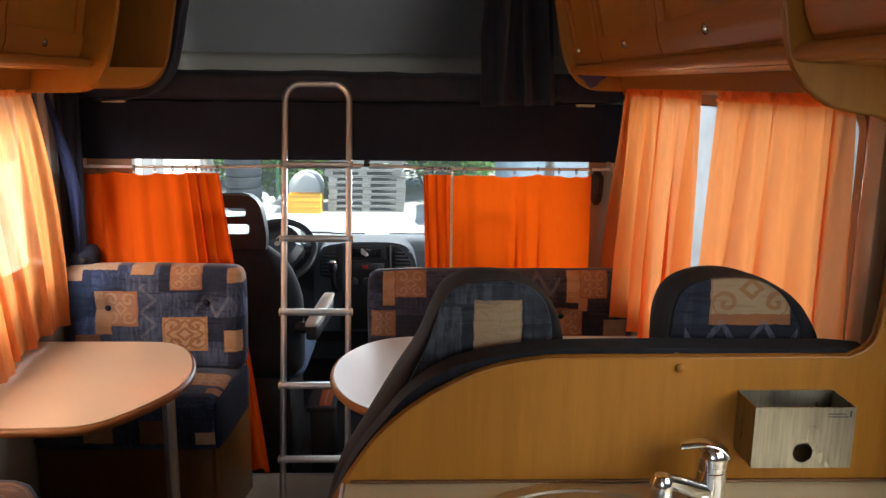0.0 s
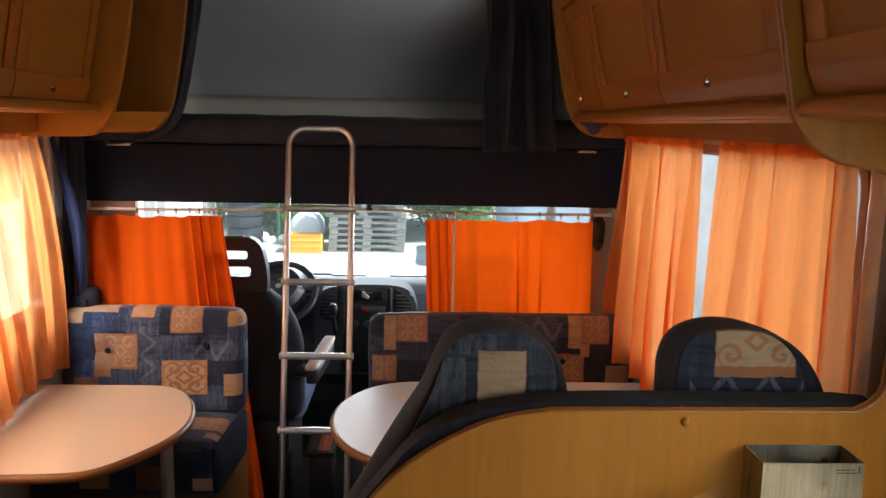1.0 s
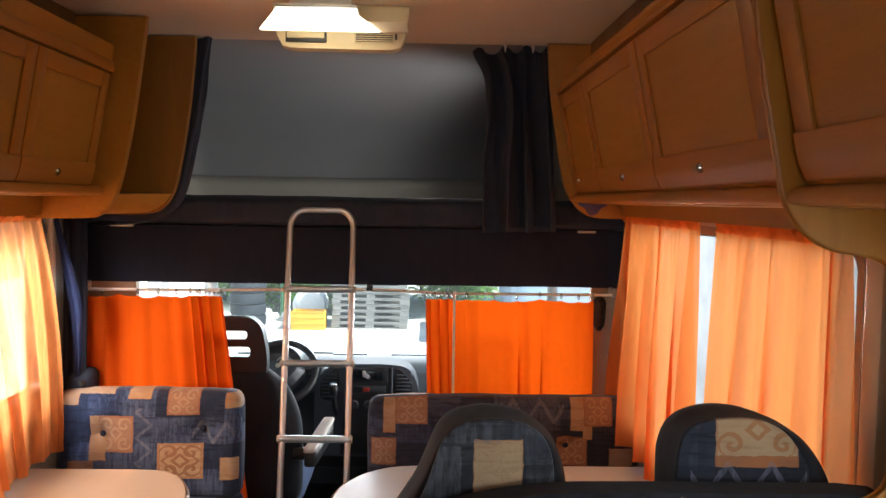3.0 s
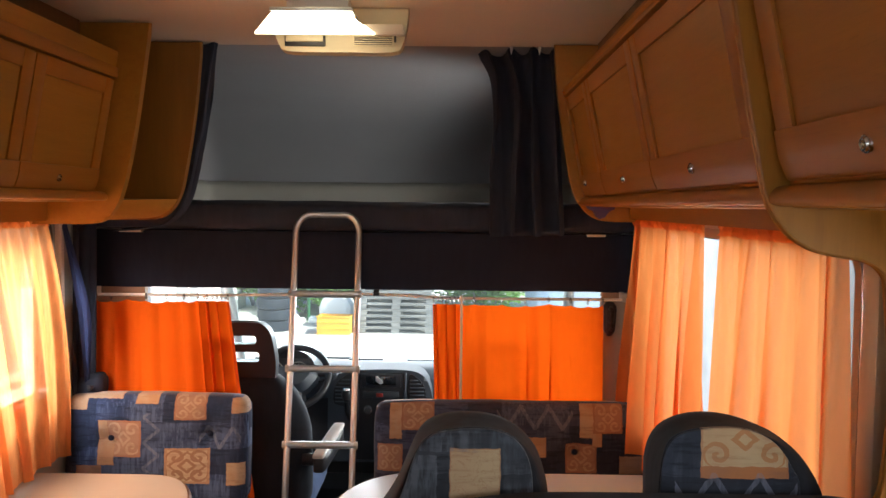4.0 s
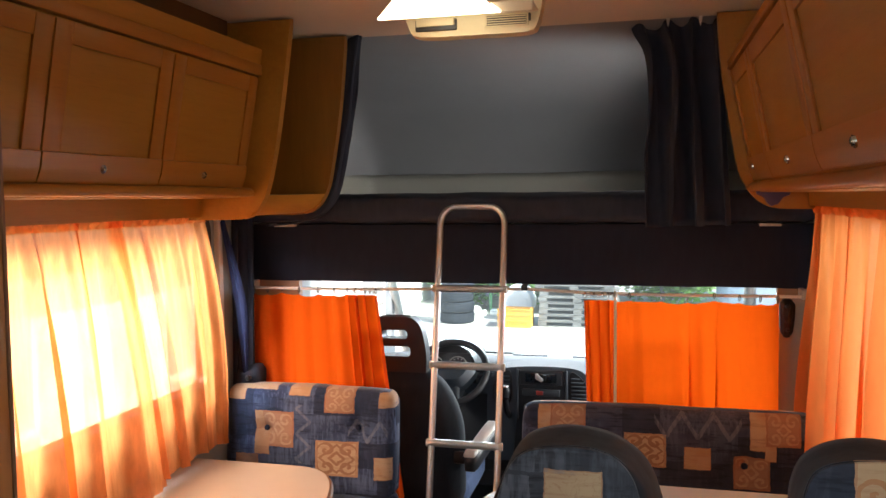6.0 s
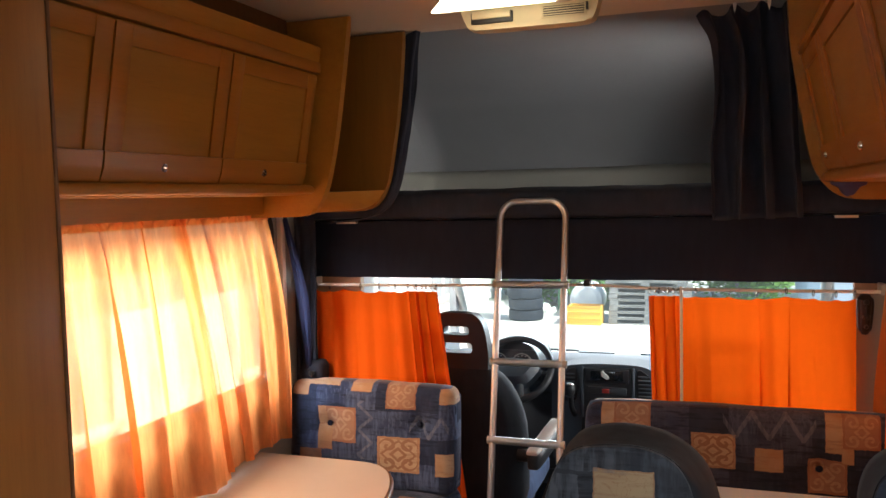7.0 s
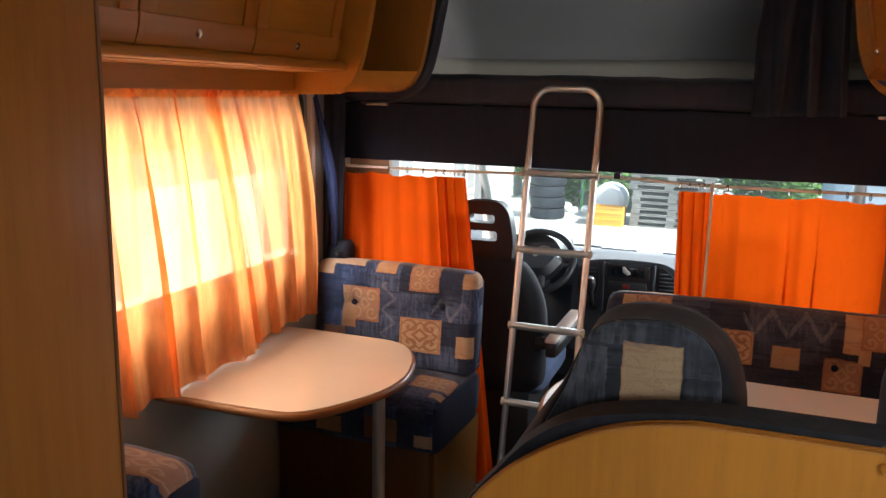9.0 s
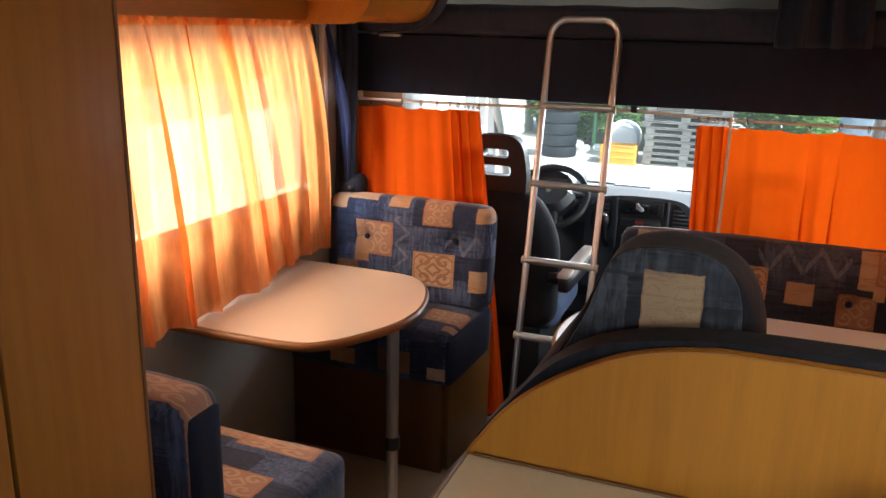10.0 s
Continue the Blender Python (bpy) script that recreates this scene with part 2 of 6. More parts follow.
def cloth(name, c, thin=0.0, clear=0.0, weave=900.0, vary=0.15, cover=None, through_colour=None):
    """Woven cloth; thin lets light pass through the threads, clear is the open part of the weave."""
    m, nt, b = shader(name)
    p = place(nt)
    n1, n2 = noisy(nt, p, 6.0), noisy(nt, place(nt, (1, 1, 0.25)), 45.0, 3.0)
    v = mth(nt, "ADD", mth(nt, "MULTIPLY", n1, 0.5), mth(nt, "MULTIPLY", n2, 0.5))
    col = mixc(nt, span(nt, v, 0.3, 0.7), tuple(x * (1 - vary) for x in c), tuple(min(1, x * (1 + vary)) for x in c))
    put(nt, b.inputs["Base Color"], col)
    b.inputs["Roughness"].default_value = 0.9
    b.inputs["Sheen Weight"].default_value = 0.03
    b.inputs["Specular IOR Level"].default_value = 0.15
    bump(nt, b, noisy(nt, p, weave, 2.0), 0.25, 0.0005)
    last = b.outputs[0]
    if thin:
        tr = nt.nodes.new("ShaderNodeBsdfTranslucent")
        put(nt, tr.inputs["Color"], through_colour or col)
        mx = nt.nodes.new("ShaderNodeMixShader")
        mx.inputs[0].default_value = thin
        nt.links.new(last, mx.inputs[1])
        nt.links.new(tr.outputs[0], mx.inputs[2])
        last = mx.outputs[0]
    if clear:
        tp = nt.nodes.new("ShaderNodeBsdfTransparent")
        tp.inputs["Color"].default_value = (*(cover or (1, 1, 1)), 1)
        mx = nt.nodes.new("ShaderNodeMixShader")
        put(nt, mx.inputs[0], span(nt, n2, 0.3, 0.7, clear * 0.7, clear * 1.3))
        nt.links.new(last, mx.inputs[1])
        nt.links.new(tp.outputs[0], mx.inputs[2])
        last = mx.outputs[0]
    nt.links.new(last, nt.nodes["Material Output"].inputs["Surface"])
    return m


def glass(name, tint=(0.95, 0.98, 0.97), gloss=0.05):
    m, nt, b = shader(name)
    nt.nodes.remove(b)
    tp, gl, mx = (nt.nodes.new("ShaderNode" + k) for k in ("BsdfTransparent", "BsdfGlossy", "MixShader"))
    tp.inputs["Color"].default_value = (*tint, 1)
    gl.inputs["Roughness"].default_value = 0.03
    mx.inputs[0].default_value = gloss
    nt.links.new(tp.outputs[0], mx.inputs[1])
    nt.links.new(gl.outputs[0], mx.inputs[2])
    nt.links.new(mx.outputs[0], nt.nodes["Material Output"].inputs["Surface"])
    return m


def glow(name, c, strength):
    m, nt, b = shader(name)
    b.inputs["Base Color"].default_value = (0.8, 0.8, 0.75, 1)
    b.inputs["Emission Color"].default_value = (*c, 1)
    b.inputs["Emission Strength"].default_value = strength
    return m


TAN, RUST, BROWN, SAND = (0.4, 0.285, 0.2), (0.29, 0.165, 0.12), (0.14, 0.078, 0.055), (0.4, 0.3, 0.19)


def fabric(name, axes, patches, blue=(0.02, 0.033, 0.084), pale=(0.074, 0.106, 0.205)):
    """Woven upholstery: slubbed denim blue with printed patches. A patch is (centre u, centre v, half width, half height, kind);
    kinds: t tan, s rust with four scrolls, d tan with a diamond, b brown, y sand with faint veins, z pale zigzag."""
    m, nt, b = shader(name)
    geo = nt.nodes.new("ShaderNodeNewGeometry")
    sep = nt.nodes.new("ShaderNodeSeparateXYZ")
    nt.links.new(geo.outputs["Position"], sep.inputs[0])
    ragged = noisy(nt, place(nt), 70.0, 2.0)
    u = mth(nt, "ADD", sep.outputs[axes[0]], mth(nt, "MULTIPLY_ADD", ragged, 0.006, -0.003))
    v = mth(nt, "ADD", sep.outputs[axes[1]], mth(nt, "MULTIPLY_ADD", ragged, -0.006, 0.003))
    slub1 = noisy(nt, place(nt, (1, 1, 0.12)), 95.0, 4.0, 0.65)
    slub2 = noisy(nt, place(nt, (0.12, 1, 1)), 95.0, 4.0, 0.65)
    cloud = noisy(nt, place(nt), 11.0, 3.0)
    base = mixc(nt, span(nt, cloud, 0.35, 0.65), blue, tuple(0.5 * (x + y) for x, y in zip(blue, pale)))
    wear = noisy(nt, place(nt), 5.0, 2.0)
    base = mixc(nt, mth(nt, "MULTIPLY", span(nt, slub1, 0.5, 0.64, 0, 0.8), span(nt, wear, 0.35, 0.6, 0.25, 1.0)), base, pale)
    base = mixc(nt, span(nt, slub2, 0.5, 0.62, 0, 0.75), base, tuple(0.4 * x for x in blue))
    base = mixc(nt, span(nt, wear, 0.5, 0.68, 0, 0.55), base, tuple(0.45 * x for x in blue))
    # Loose blocks of darker and of brushed, paler weave.
    cell = nt.nodes.new("ShaderNodeTexWhiteNoise")
    cell.noise_dimensions = "2D"
    grid = nt.nodes.new("ShaderNodeCombineXYZ")
    nt.links.new(mth(nt, "FLOOR", mth(nt, "MULTIPLY", u, 8.3)), grid.inputs[0])
    nt.links.new(mth(nt, "FLOOR", mth(nt, "MULTIPLY", v, 11.0)), grid.inputs[1])
    nt.links.new(grid.outputs[0], cell.inputs["Vector"])
    block = cell.outputs["Value"]
    base = mixc(nt, mth(nt, "MULTIPLY", mth(nt, "LESS_THAN", block, 0.42), 0.62), base, tuple(0.42 * x for x in blue))
    base = mixc(nt, mth(nt, "MULTIPLY", mth(nt, "GREATER_THAN", block, 0.74), span(nt, slub1, 0.42, 0.6, 0.05, 0.6)), base, tuple(1.1 * x for x in pale))
    for uc, vc, hu, hv, kind in patches:
        du, dv = mth(nt, "SUBTRACT", u, uc), mth(nt, "SUBTRACT", v, vc)
        inside = mth(nt, "MULTIPLY", mth(nt, "COMPARE", u, uc, hu), mth(nt, "COMPARE", v, vc, hv))
        if kind == "p":
            soft = mth(nt, "MULTIPLY", span(nt, cloud, 0.42, 0.6), span(nt, slub1, 0.4, 0.55, 0.1, 0.6))
            base = mixc(nt, mth(nt, "MULTIPLY", inside, soft), base, (0.13, 0.15, 0.19))
            continue
        if kind in "zv":
            if kind == "v":
                du, dv, hv = dv, du, hu
            saw = mth(nt, "ABSOLUTE", mth(nt, "SUBTRACT", mth(nt, "FRACT", mth(nt, "MULTIPLY", du, 1 / ((2.9 if kind == "v" else 2.3) * hv))), 0.5))
            line = mth(nt, "COMPARE", mth(nt, "ADD", mth(nt, "MULTIPLY", dv, 0.28 / hv), saw), 0.25, 0.075)
            base = mixc(nt, mth(nt, "MULTIPLY", mth(nt, "MULTIPLY", inside, line), span(nt, slub1, 0.35, 0.55, 0.2, 0.55)), base, (0.16, 0.18, 0.25))
            continue
        au, av = mth(nt, "ABSOLUTE", mth(nt, "DIVIDE", du, hu)), mth(nt, "ABSOLUTE", mth(nt, "DIVIDE", dv, hv))
        ground = {"t": TAN, "s": RUST, "d": TAN, "b": BROWN, "y": SAND, "c": SAND, "r": (0.34, 0.14, 0.06)}[kind]
        ink = {"t": (0.36, 0.2, 0.1), "s": TAN, "d": (0.2, 0.085, 0.05), "b": (0.26, 0.12, 0.06), "y": (0.24, 0.13, 0.08), "c": (0.34, 0.15, 0.06), "r": (0.24, 0.1, 0.05)}[kind]
        if kind == "y":
            fac = mth(nt, "MULTIPLY", mth(nt, "COMPARE", noisy(nt, place(nt), 36.0, 3.0, 0.6, 1.6), 0.5, 0.014), 0.4)
        elif kind == "c":
            eu, ev = mth(nt, "SUBTRACT", au, 0.62), mth(nt, "MULTIPLY", mth(nt, "ADD", mth(nt, "DIVIDE", dv, hv), 0.25), 0.55)
            dist = mth(nt, "SQRT", mth(nt, "ADD", mth(nt, "MULTIPLY", eu, eu), mth(nt, "MULTIPLY", ev, ev)))
            curl = mth(nt, "GREATER_THAN", mth(nt, "SINE", mth(nt, "MULTIPLY_ADD", dist, 24.0, mth(nt, "ARCTAN2", ev, eu))), 0.1)
            curl = mth(nt, "MULTIPLY", curl, mth(nt, "LESS_THAN", dist, 0.34))
            crown = mth(nt, "COMPARE", mth(nt, "ADD", mth(nt, "MULTIPLY", au, 1.6), mth(nt, "ABSOLUTE", mth(nt, "SUBTRACT", mth(nt, "DIVIDE", dv, hv), 0.45))), 0.4, 0.14)
            fac = mth(nt, "MULTIPLY", mth(nt, "MAXIMUM", curl, crown), 0.8)
        elif kind in "sd":
            eu, ev = mth(nt, "SUBTRACT", au, 0.5), mth(nt, "SUBTRACT", av, 0.48)
            dist = mth(nt, "SQRT", mth(nt, "ADD", mth(nt, "MULTIPLY", eu, eu), mth(nt, "MULTIPLY", ev, ev)))
            turn = mth(nt, "ARCTAN2", ev, eu)
            curl = mth(nt, "GREATER_THAN", mth(nt, "SINE", mth(nt, "MULTIPLY_ADD", dist, 17.0, turn)), 0.15)
            curl = mth(nt, "MULTIPLY", curl, mth(nt, "LESS_THAN", dist, 0.42))
            gem = mth(nt, "COMPARE", mth(nt, "ADD", au, av), 0.34, 0.1)
            if kind == "d":
                gem = mth(nt, "MAXIMUM", gem, mth(nt, "COMPARE", mth(nt, "ADD", au, av), 0.8, 0.07))
            fac = mth(nt, "MULTIPLY", mth(nt, "MAXIMUM", curl, gem), 0.75)
        else:
            fac = span(nt, cloud, 0.4, 0.62, 0.0, 0.7)
        tint = mixc(nt, fac, ground, ink)
        tint = mixc(nt, span(nt, slub2, 0.5, 0.66, 0, 0.4), tint, (0.2, 0.105, 0.065))
        tint = mixc(nt, span(nt, cloud, 0.4, 0.66, 0, 0.35), tint, (0.3, 0.16, 0.1))
        rim = mth(nt, "GREATER_THAN", mth(nt, "MAXIMUM", au, av), 0.88 if kind in "sd" else 0.95)
        tint = mixc(nt, mth(nt, "MULTIPLY", rim, 0.45), tint, (0.25, 0.1, 0.055))
        base = mixc(nt, inside, base, tint)
    put(nt, b.inputs["Base Color"], base)
    b.inputs["Roughness"].default_value = 0.92
    b.inputs["Specular IOR Level"].default_value = 0.2
    b.inputs["Sheen Weight"].default_value = 0.2
    bump(nt, b, noisy(nt, place(nt), 700.0, 2.0), 0.35, 0.0008)
    return m

# ---- materials ----
WOOD = wood("cherry_laminate", (0.32, 0.138, 0.0166), (0.4, 0.184, 0.0252), "y", 0.46, 55, 0.04)
WOOD_TALL = wood("brown_cherry_laminate", (0.27, 0.109, 0.02), (0.37, 0.154, 0.029), "z", 0.42, 55, 0.08)
WOOD_V = wood("cherry_laminate_upright", (0.325, 0.133, 0.0145), (0.45, 0.193, 0.0235), "z", 0.42, 55, 0.08)
WOOD_DOOR = wood("cherry_door_panel", (0.29, 0.13, 0.0166), (0.35, 0.167, 0.0238), "y", 0.5, 55, 0.02)
WOOD_FRAME = wood("cherry_door_frame", (0.3, 0.119, 0.0166), (0.36, 0.152, 0.023), "y", 0.42, 55, 0.06)
WOOD_GLOSS = wood("varnished_cherry_rail", (0.3, 0.119, 0.0166), (0.36, 0.152, 0.023), "y", 0.42, 55, 0.07)
# Brown of the dark boxes; on recessed boards it puts shade into the colour.
WOOD_DARK = wood("dark_and_shade_laminate", (0.095, 0.042, 0.0125), (0.135, 0.06, 0.017), "z")
# Cherry of the bench end, with the shadow there put into its colour.
WOOD_END = wood("shaded_cherry_end_laminate", (0.14, 0.062, 0.0115), (0.2, 0.09, 0.0173), "z")
# Cherry darkened so the corner shelf's shade sits in the colour.
WOOD_NICHE_SHADED = wood("shaded_cherry_veneer", (0.2, 0.084, 0.0122), (0.27, 0.118, 0.0173), "z", 0.5, 55, 0.02)
TABLE_EDGE = wood("brown_table_edge", (0.17, 0.07, 0.024), (0.23, 0.1, 0.034), "x", 0.45, 55, 0.05)
EDGE = plain("brown_edge_band", (0.17, 0.075, 0.028), 0.6)
TOP = plain("cream_laminate_top", (0.57, 0.5, 0.44), 0.17, 0, 0.02, 25, 0.0)
# Bluish white puts sky light from the windscreen into the laminate's colour.
TOP_SKYLIT = plain("skylit_laminate_top", (0.57, 0.73, 0.92), 0.5, 0, 0.02, 25, 0.0)
WORKTOP = plain("cream_worktop", (0.62, 0.52, 0.34), 0.35, 0, 0.06, 120, 0.05)
CHARCOAL = cloth("worn_charcoal_cloth", (0.019, 0.0205, 0.027), 0, 0, 160, 0.5)
NAVY = cloth("navy_vinyl_cloth", (0.0145, 0.0175, 0.031), 0, 0, 500, 0.2)
NAVY_SIDE = cloth("navy_side_cloth", (0.016, 0.021, 0.045), 0, 0, 600, 0.2)
NAVY_CURTAIN = cloth("navy_curtain_cloth", (0.027, 0.031, 0.047), 0, 0, 600, 0.25)
BLUE_STRAP = cloth("blue_curtain_cloth", (0.03, 0.042, 0.11), 0.15, 0, 600, 0.2)
SHEER = cloth("orange_voile", (0.94, 0.34, 0.11), 0.66, 0.36, 1200, 0.06, (1.0, 0.79, 0.58), (0.97, 0.37, 0.12))
SHEER_PEACH = cloth("peach_voile", (0.92, 0.32, 0.1), 0.66, 0.15, 1200, 0.06, (1.0, 0.7, 0.42), (0.98, 0.335, 0.095))
ORANGE = cloth("orange_curtain_cloth", (0.74, 0.095, 0.004), 0.42, 0, 900, 0.06)
WALL = plain("beige_wall_laminate", (0.3, 0.205, 0.125), 0.5, 0, 0.06, 90, 0.06)
WALL_GREY = plain("grey_wall_laminate", (0.27, 0.3, 0.3), 0.5, 0, 0.06, 90, 0.06)
CEILING = plain("pale_ceiling_board", (0.68, 0.61, 0.51), 0.6, 0, 0.05, 140, 0.08)
FELT = plain("grey_lining_felt", (0.27, 0.275, 0.29), 0.95, 0, 0.06, 300, 0.3)
PALE_BAND = plain("pale_ledge", (0.33, 0.325, 0.285), 0.8, 0, 0.06, 200, 0.1)
FLOOR = plain("pale_vinyl_floor", (0.36, 0.305, 0.245), 0.5, 0, 0.15, 30, 0.1)
ALU = plain("satin_aluminium", (0.58, 0.61, 0.64), 0.34, 1.0, 0.05, 400, 0.05)
CHROME = plain("chrome", (0.8, 0.8, 0.8), 0.08, 1.0, 0.02, 30, 0.0)
STEEL_BRUSHED = brushed("brushed_steel_sheet", (0.4, 0.38, 0.31))
STEEL = plain("brushed_steel", (0.64, 0.62, 0.56), 0.4, 1.0, 0.03, 200, 0.0)
HOOK_METAL = plain("dull_dark_metal", (0.16, 0.15, 0.13), 0.35, 1.0, 0.2, 100, 0.0)
BRASS = plain("pale_brass", (0.6, 0.5, 0.34), 0.25, 1.0, 0.05, 200, 0.0)
WHITE = plain("white_plastic", (0.72, 0.7, 0.66), 0.4, 0, 0.04, 80, 0.04)
CREAM = plain("cream_plastic", (0.66, 0.58, 0.38), 0.4, 0, 0.04, 80, 0.04)
GREY_TRIM = plain("grey_window_trim", (0.42, 0.4, 0.37), 0.4, 0, 0.05, 80, 0.04)
BLACK = plain("black_plastic", (0.018, 0.018, 0.02), 0.45, 0, 0.2, 200, 0.15)
DASH = plain("dark_dashboard_plastic", (0.04, 0.045, 0.05), 0.6, 0, 0.15, 260, 0.3)
HUB_GREY = plain("satin_dark_grey_plastic", (0.05, 0.062, 0.075), 0.38, 0, 0.1, 260, 0.2)
DASH_MID = plain("silver_grey_dashboard_plastic", (0.075, 0.09, 0.105), 0.8, 0, 0.1, 260, 0.2)
DASH_GREY = plain("grey_dashboard_plastic", (0.3, 0.32, 0.33), 0.55, 0, 0.1, 260, 0.2)
SEAT = cloth("dark_seat_cloth", (0.024, 0.028, 0.034), 0, 0, 500, 0.25)
SEAT_BLUE = cloth("blue_grey_seat_cloth", (0.085, 0.12, 0.21), 0, 0, 500, 0.2)
RUBBER = plain("tyre_rubber", (0.012, 0.017, 0.026), 0.7, 0, 0.2, 40, 0.3)
GLASS = glass("window_glass")
HAZE_GLASS = glass("glare_windscreen_glass", (0.84, 0.97, 0.99))
nt = HAZE_GLASS.node_tree
# The translucent layer puts the windscreen's veiling glare into the glass.
glare_veil, veil_mix = nt.nodes.new("ShaderNodeBsdfTranslucent"), nt.nodes.new("ShaderNodeMixShader")
glare_veil.inputs["Color"].default_value = (0.85, 0.92, 0.9, 1)
put(nt, veil_mix.inputs[0], span(nt, noisy(nt, place(nt), 3.0), 0.3, 0.7, 0.01, 0.03))
nt.links.new(nt.nodes["Material Output"].inputs["Surface"].links[0].from_socket, veil_mix.inputs[1])
nt.links.new(glare_veil.outputs[0], veil_mix.inputs[2])
nt.links.new(veil_mix.outputs[0], nt.nodes["Material Output"].inputs["Surface"])
LAMP_ON = glow("lit_diffuser", (1.0, 0.86, 0.6), 2.6)
DARK_WOOD = plain("dark_carved_wood", (0.022, 0.013, 0.008), 0.5, 0, 0.3, 60, 0.3)
VIOLET = plain("violet_plastic", (0.05, 0.035, 0.12), 0.4)
RED = plain("red_plastic", (0.35, 0.03, 0.02), 0.4)
GRAVEL = plain("pale_gravel", (0.55, 0.53, 0.48), 0.95, 0, 0.2, 8, 0.4)
GREY_WOOD = wood("weathered_wood", (0.1, 0.095, 0.09), (0.36, 0.35, 0.33), "x", 0.8, 40, 0)
PLASTER = plain("white_plaster", (0.82, 0.82, 0.8), 0.9, 0, 0.05, 20, 0.2)
YELLOW = plain("yellow_plastic", (0.78, 0.42, 0.05), 0.5, 0, 0.1, 20, 0.1)
LEAF = cloth("green_leaves", (0.2, 0.36, 0.1), 0.5, 0, 60, 0.4)
TARP = plain("pale_blue_tarp", (0.36, 0.46, 0.55), 0.5, 0, 0.1, 12, 0.2)
STONE = plain("grey_rendered_wall", (0.36, 0.365, 0.37), 0.9, 0, 0.25, 7, 0.5)

XL, XR, ZC = -1.083, 1.02, 2.165

# ---- the shell: floor, walls, ceiling ----
structure("floor", box(B(), XL, XR, -1.6, 3.1, -0.03, 0.0), FLOOR, "pale worn vinyl floor of a motorhome", "floor")
structure("cab_floor", box(B(), -1.05, 1.05, 3.1, 5.0, -0.2, -0.15), BLACK, "dark cab floor behind a low step", "floor")
structure("cab_step", box(B(), XL, XR, 3.1, 3.12, -0.2, -0.005, 0.003), ALU, "metal edge at the step down to the cab", "step")
structure("ceiling", box(B(), XL, XR, -1.6, 2.98, ZC, ZC + 0.04), CEILING, "pale beige ceiling board", "ceiling")
bm = B()
box(bm, XL - 0.04, -0.5, -1.64, -1.6, -0.03, ZC + 0.04)
box(bm, 0.7, XR + 0.04, -1.64, -1.6, -0.03, ZC + 0.04)
box(bm, -0.5, 0.7, -1.64, -1.6, -0.03, 1.2)
box(bm, -0.5, 0.7, -1.64, -1.6, 1.88, ZC + 0.04)
structure("wall_back", bm, WALL, "plain beige wall board with a window opening", "wall", 0)


def side_wall(name, x0, x1, win, material, label, start=-1.6):
    y0, y1, z0, z1 = win
    bm = B()
    if start > -1:
        box(bm, x0, x1, -1.6, 0.2, -0.03, ZC)
        box(bm, x0, x1, 0.2, start, -0.03, 1.02)
        box(bm, x0, x1, 0.2, start, 1.5, ZC)
    box(bm, x0, x1, start, y0, -0.03, ZC)
    box(bm, x0, x1, y1, 3.1, -0.03, ZC)
    box(bm, x0, x1, y0, y1, -0.03, z0)
    box(bm, x0, x1, y0, y1, z1, ZC)
    return structure(name, bm, material, label, "wall", 0)


WIN_L, WIN_R = (1.42, 2.77, 0.93, 1.528), (1.455, 2.95, 0.8, 1.53)
side_wall("wall_left", XL - 0.04, XL, WIN_L, WALL_GREY, "grey laminate side wall with a wide window")
side_wall("wall_right", XR, XR + 0.04, WIN_R, WALL_GREY, "grey laminate side wall with a wide window", 0.95)


def window(name, wall_x, inward, win, label, trim=None, lip=0.03):
    """A caravan window: a rounded frame on the wall, a rubber seal and an acrylic pane."""
    y0, y1, z0, z1 = win
    w = thing(name, (wall_x, (y0 + y1) / 2, z0), label, "window", "", "structure")
    r = 0.05

    def loop(g, k=6):
        pts = []
        for cy, cz, a0 in ((y1 - r, z1 - r, 0), (y0 + r, z1 - r, 90), (y0 + r, z0 + r, 180), (y1 - r, z0 + r, 270)):
            for i in range(k + 1):
                a = radians(a0 + 90 * i / k)
                pts.append((cy + (r + g) * math.cos(a), cz + (r + g) * math.sin(a)))
        return pts

    def band(g0, g1, xa, xb):
        bm = B()
        a, b = loop(g0), loop(g1)
        n = len(a)
        rows = [[bm.verts.new((x, *q)) for q in line] for line, x in ((a, xa), (b, xa), (b, xb), (a, xb))]
        for i in range(4):
            for j in range(n):
                bm.faces.new((rows[i][j], rows[i][(j + 1) % n], rows[(i + 1) % 4][(j + 1) % n], rows[(i + 1) % 4][j]))
        return bm

    part("window_frame", band(-0.012, lip, wall_x + inward * 0.002, wall_x + inward * 0.02), trim or GREY_TRIM, w, "plastic frame")
    part("reveal", band(-0.012, -0.001, wall_x - inward * 0.02, wall_x + inward * 0.001), trim or GREY_TRIM, w)
    part("seal", band(-0.019, -0.013, wall_x - inward * 0.026, wall_x - inward * 0.018), BLACK, w, "black rubber seal")
    bm = B()
    bm.faces.new([bm.verts.new((wall_x - inward * 0.02, *q)) for q in loop(-0.014)])
    pane = part("pane", bm, GLASS, w, "", 0)
    pane.visible_shadow = False
    return w


window("window_1", XL, 1, WIN_L, "wide acrylic window with a dark rounded frame", BLACK)
window("window_2", XR, -1, WIN_R, "wide acrylic window with a grey frame and a dark seal", None, 0.012)
WIN_K = (0.2, 0.95, 1.02, 1.5)
window("window_3", XR, -1, WIN_K, "small acrylic window over the kitchen worktop")
structure("trim", box(B(), XL, XL + 0.022, 2.85, 2.878, 0.84, 1.53, 0.005), WHITE, "pale satin blind rail beside the window", "trim")
structure("trim", box(B(), XR - 0.026, XR, 1.376, 1.432, 0.8, 1.545, 0.005), WHITE, "white blind rail beside the window", "trim")
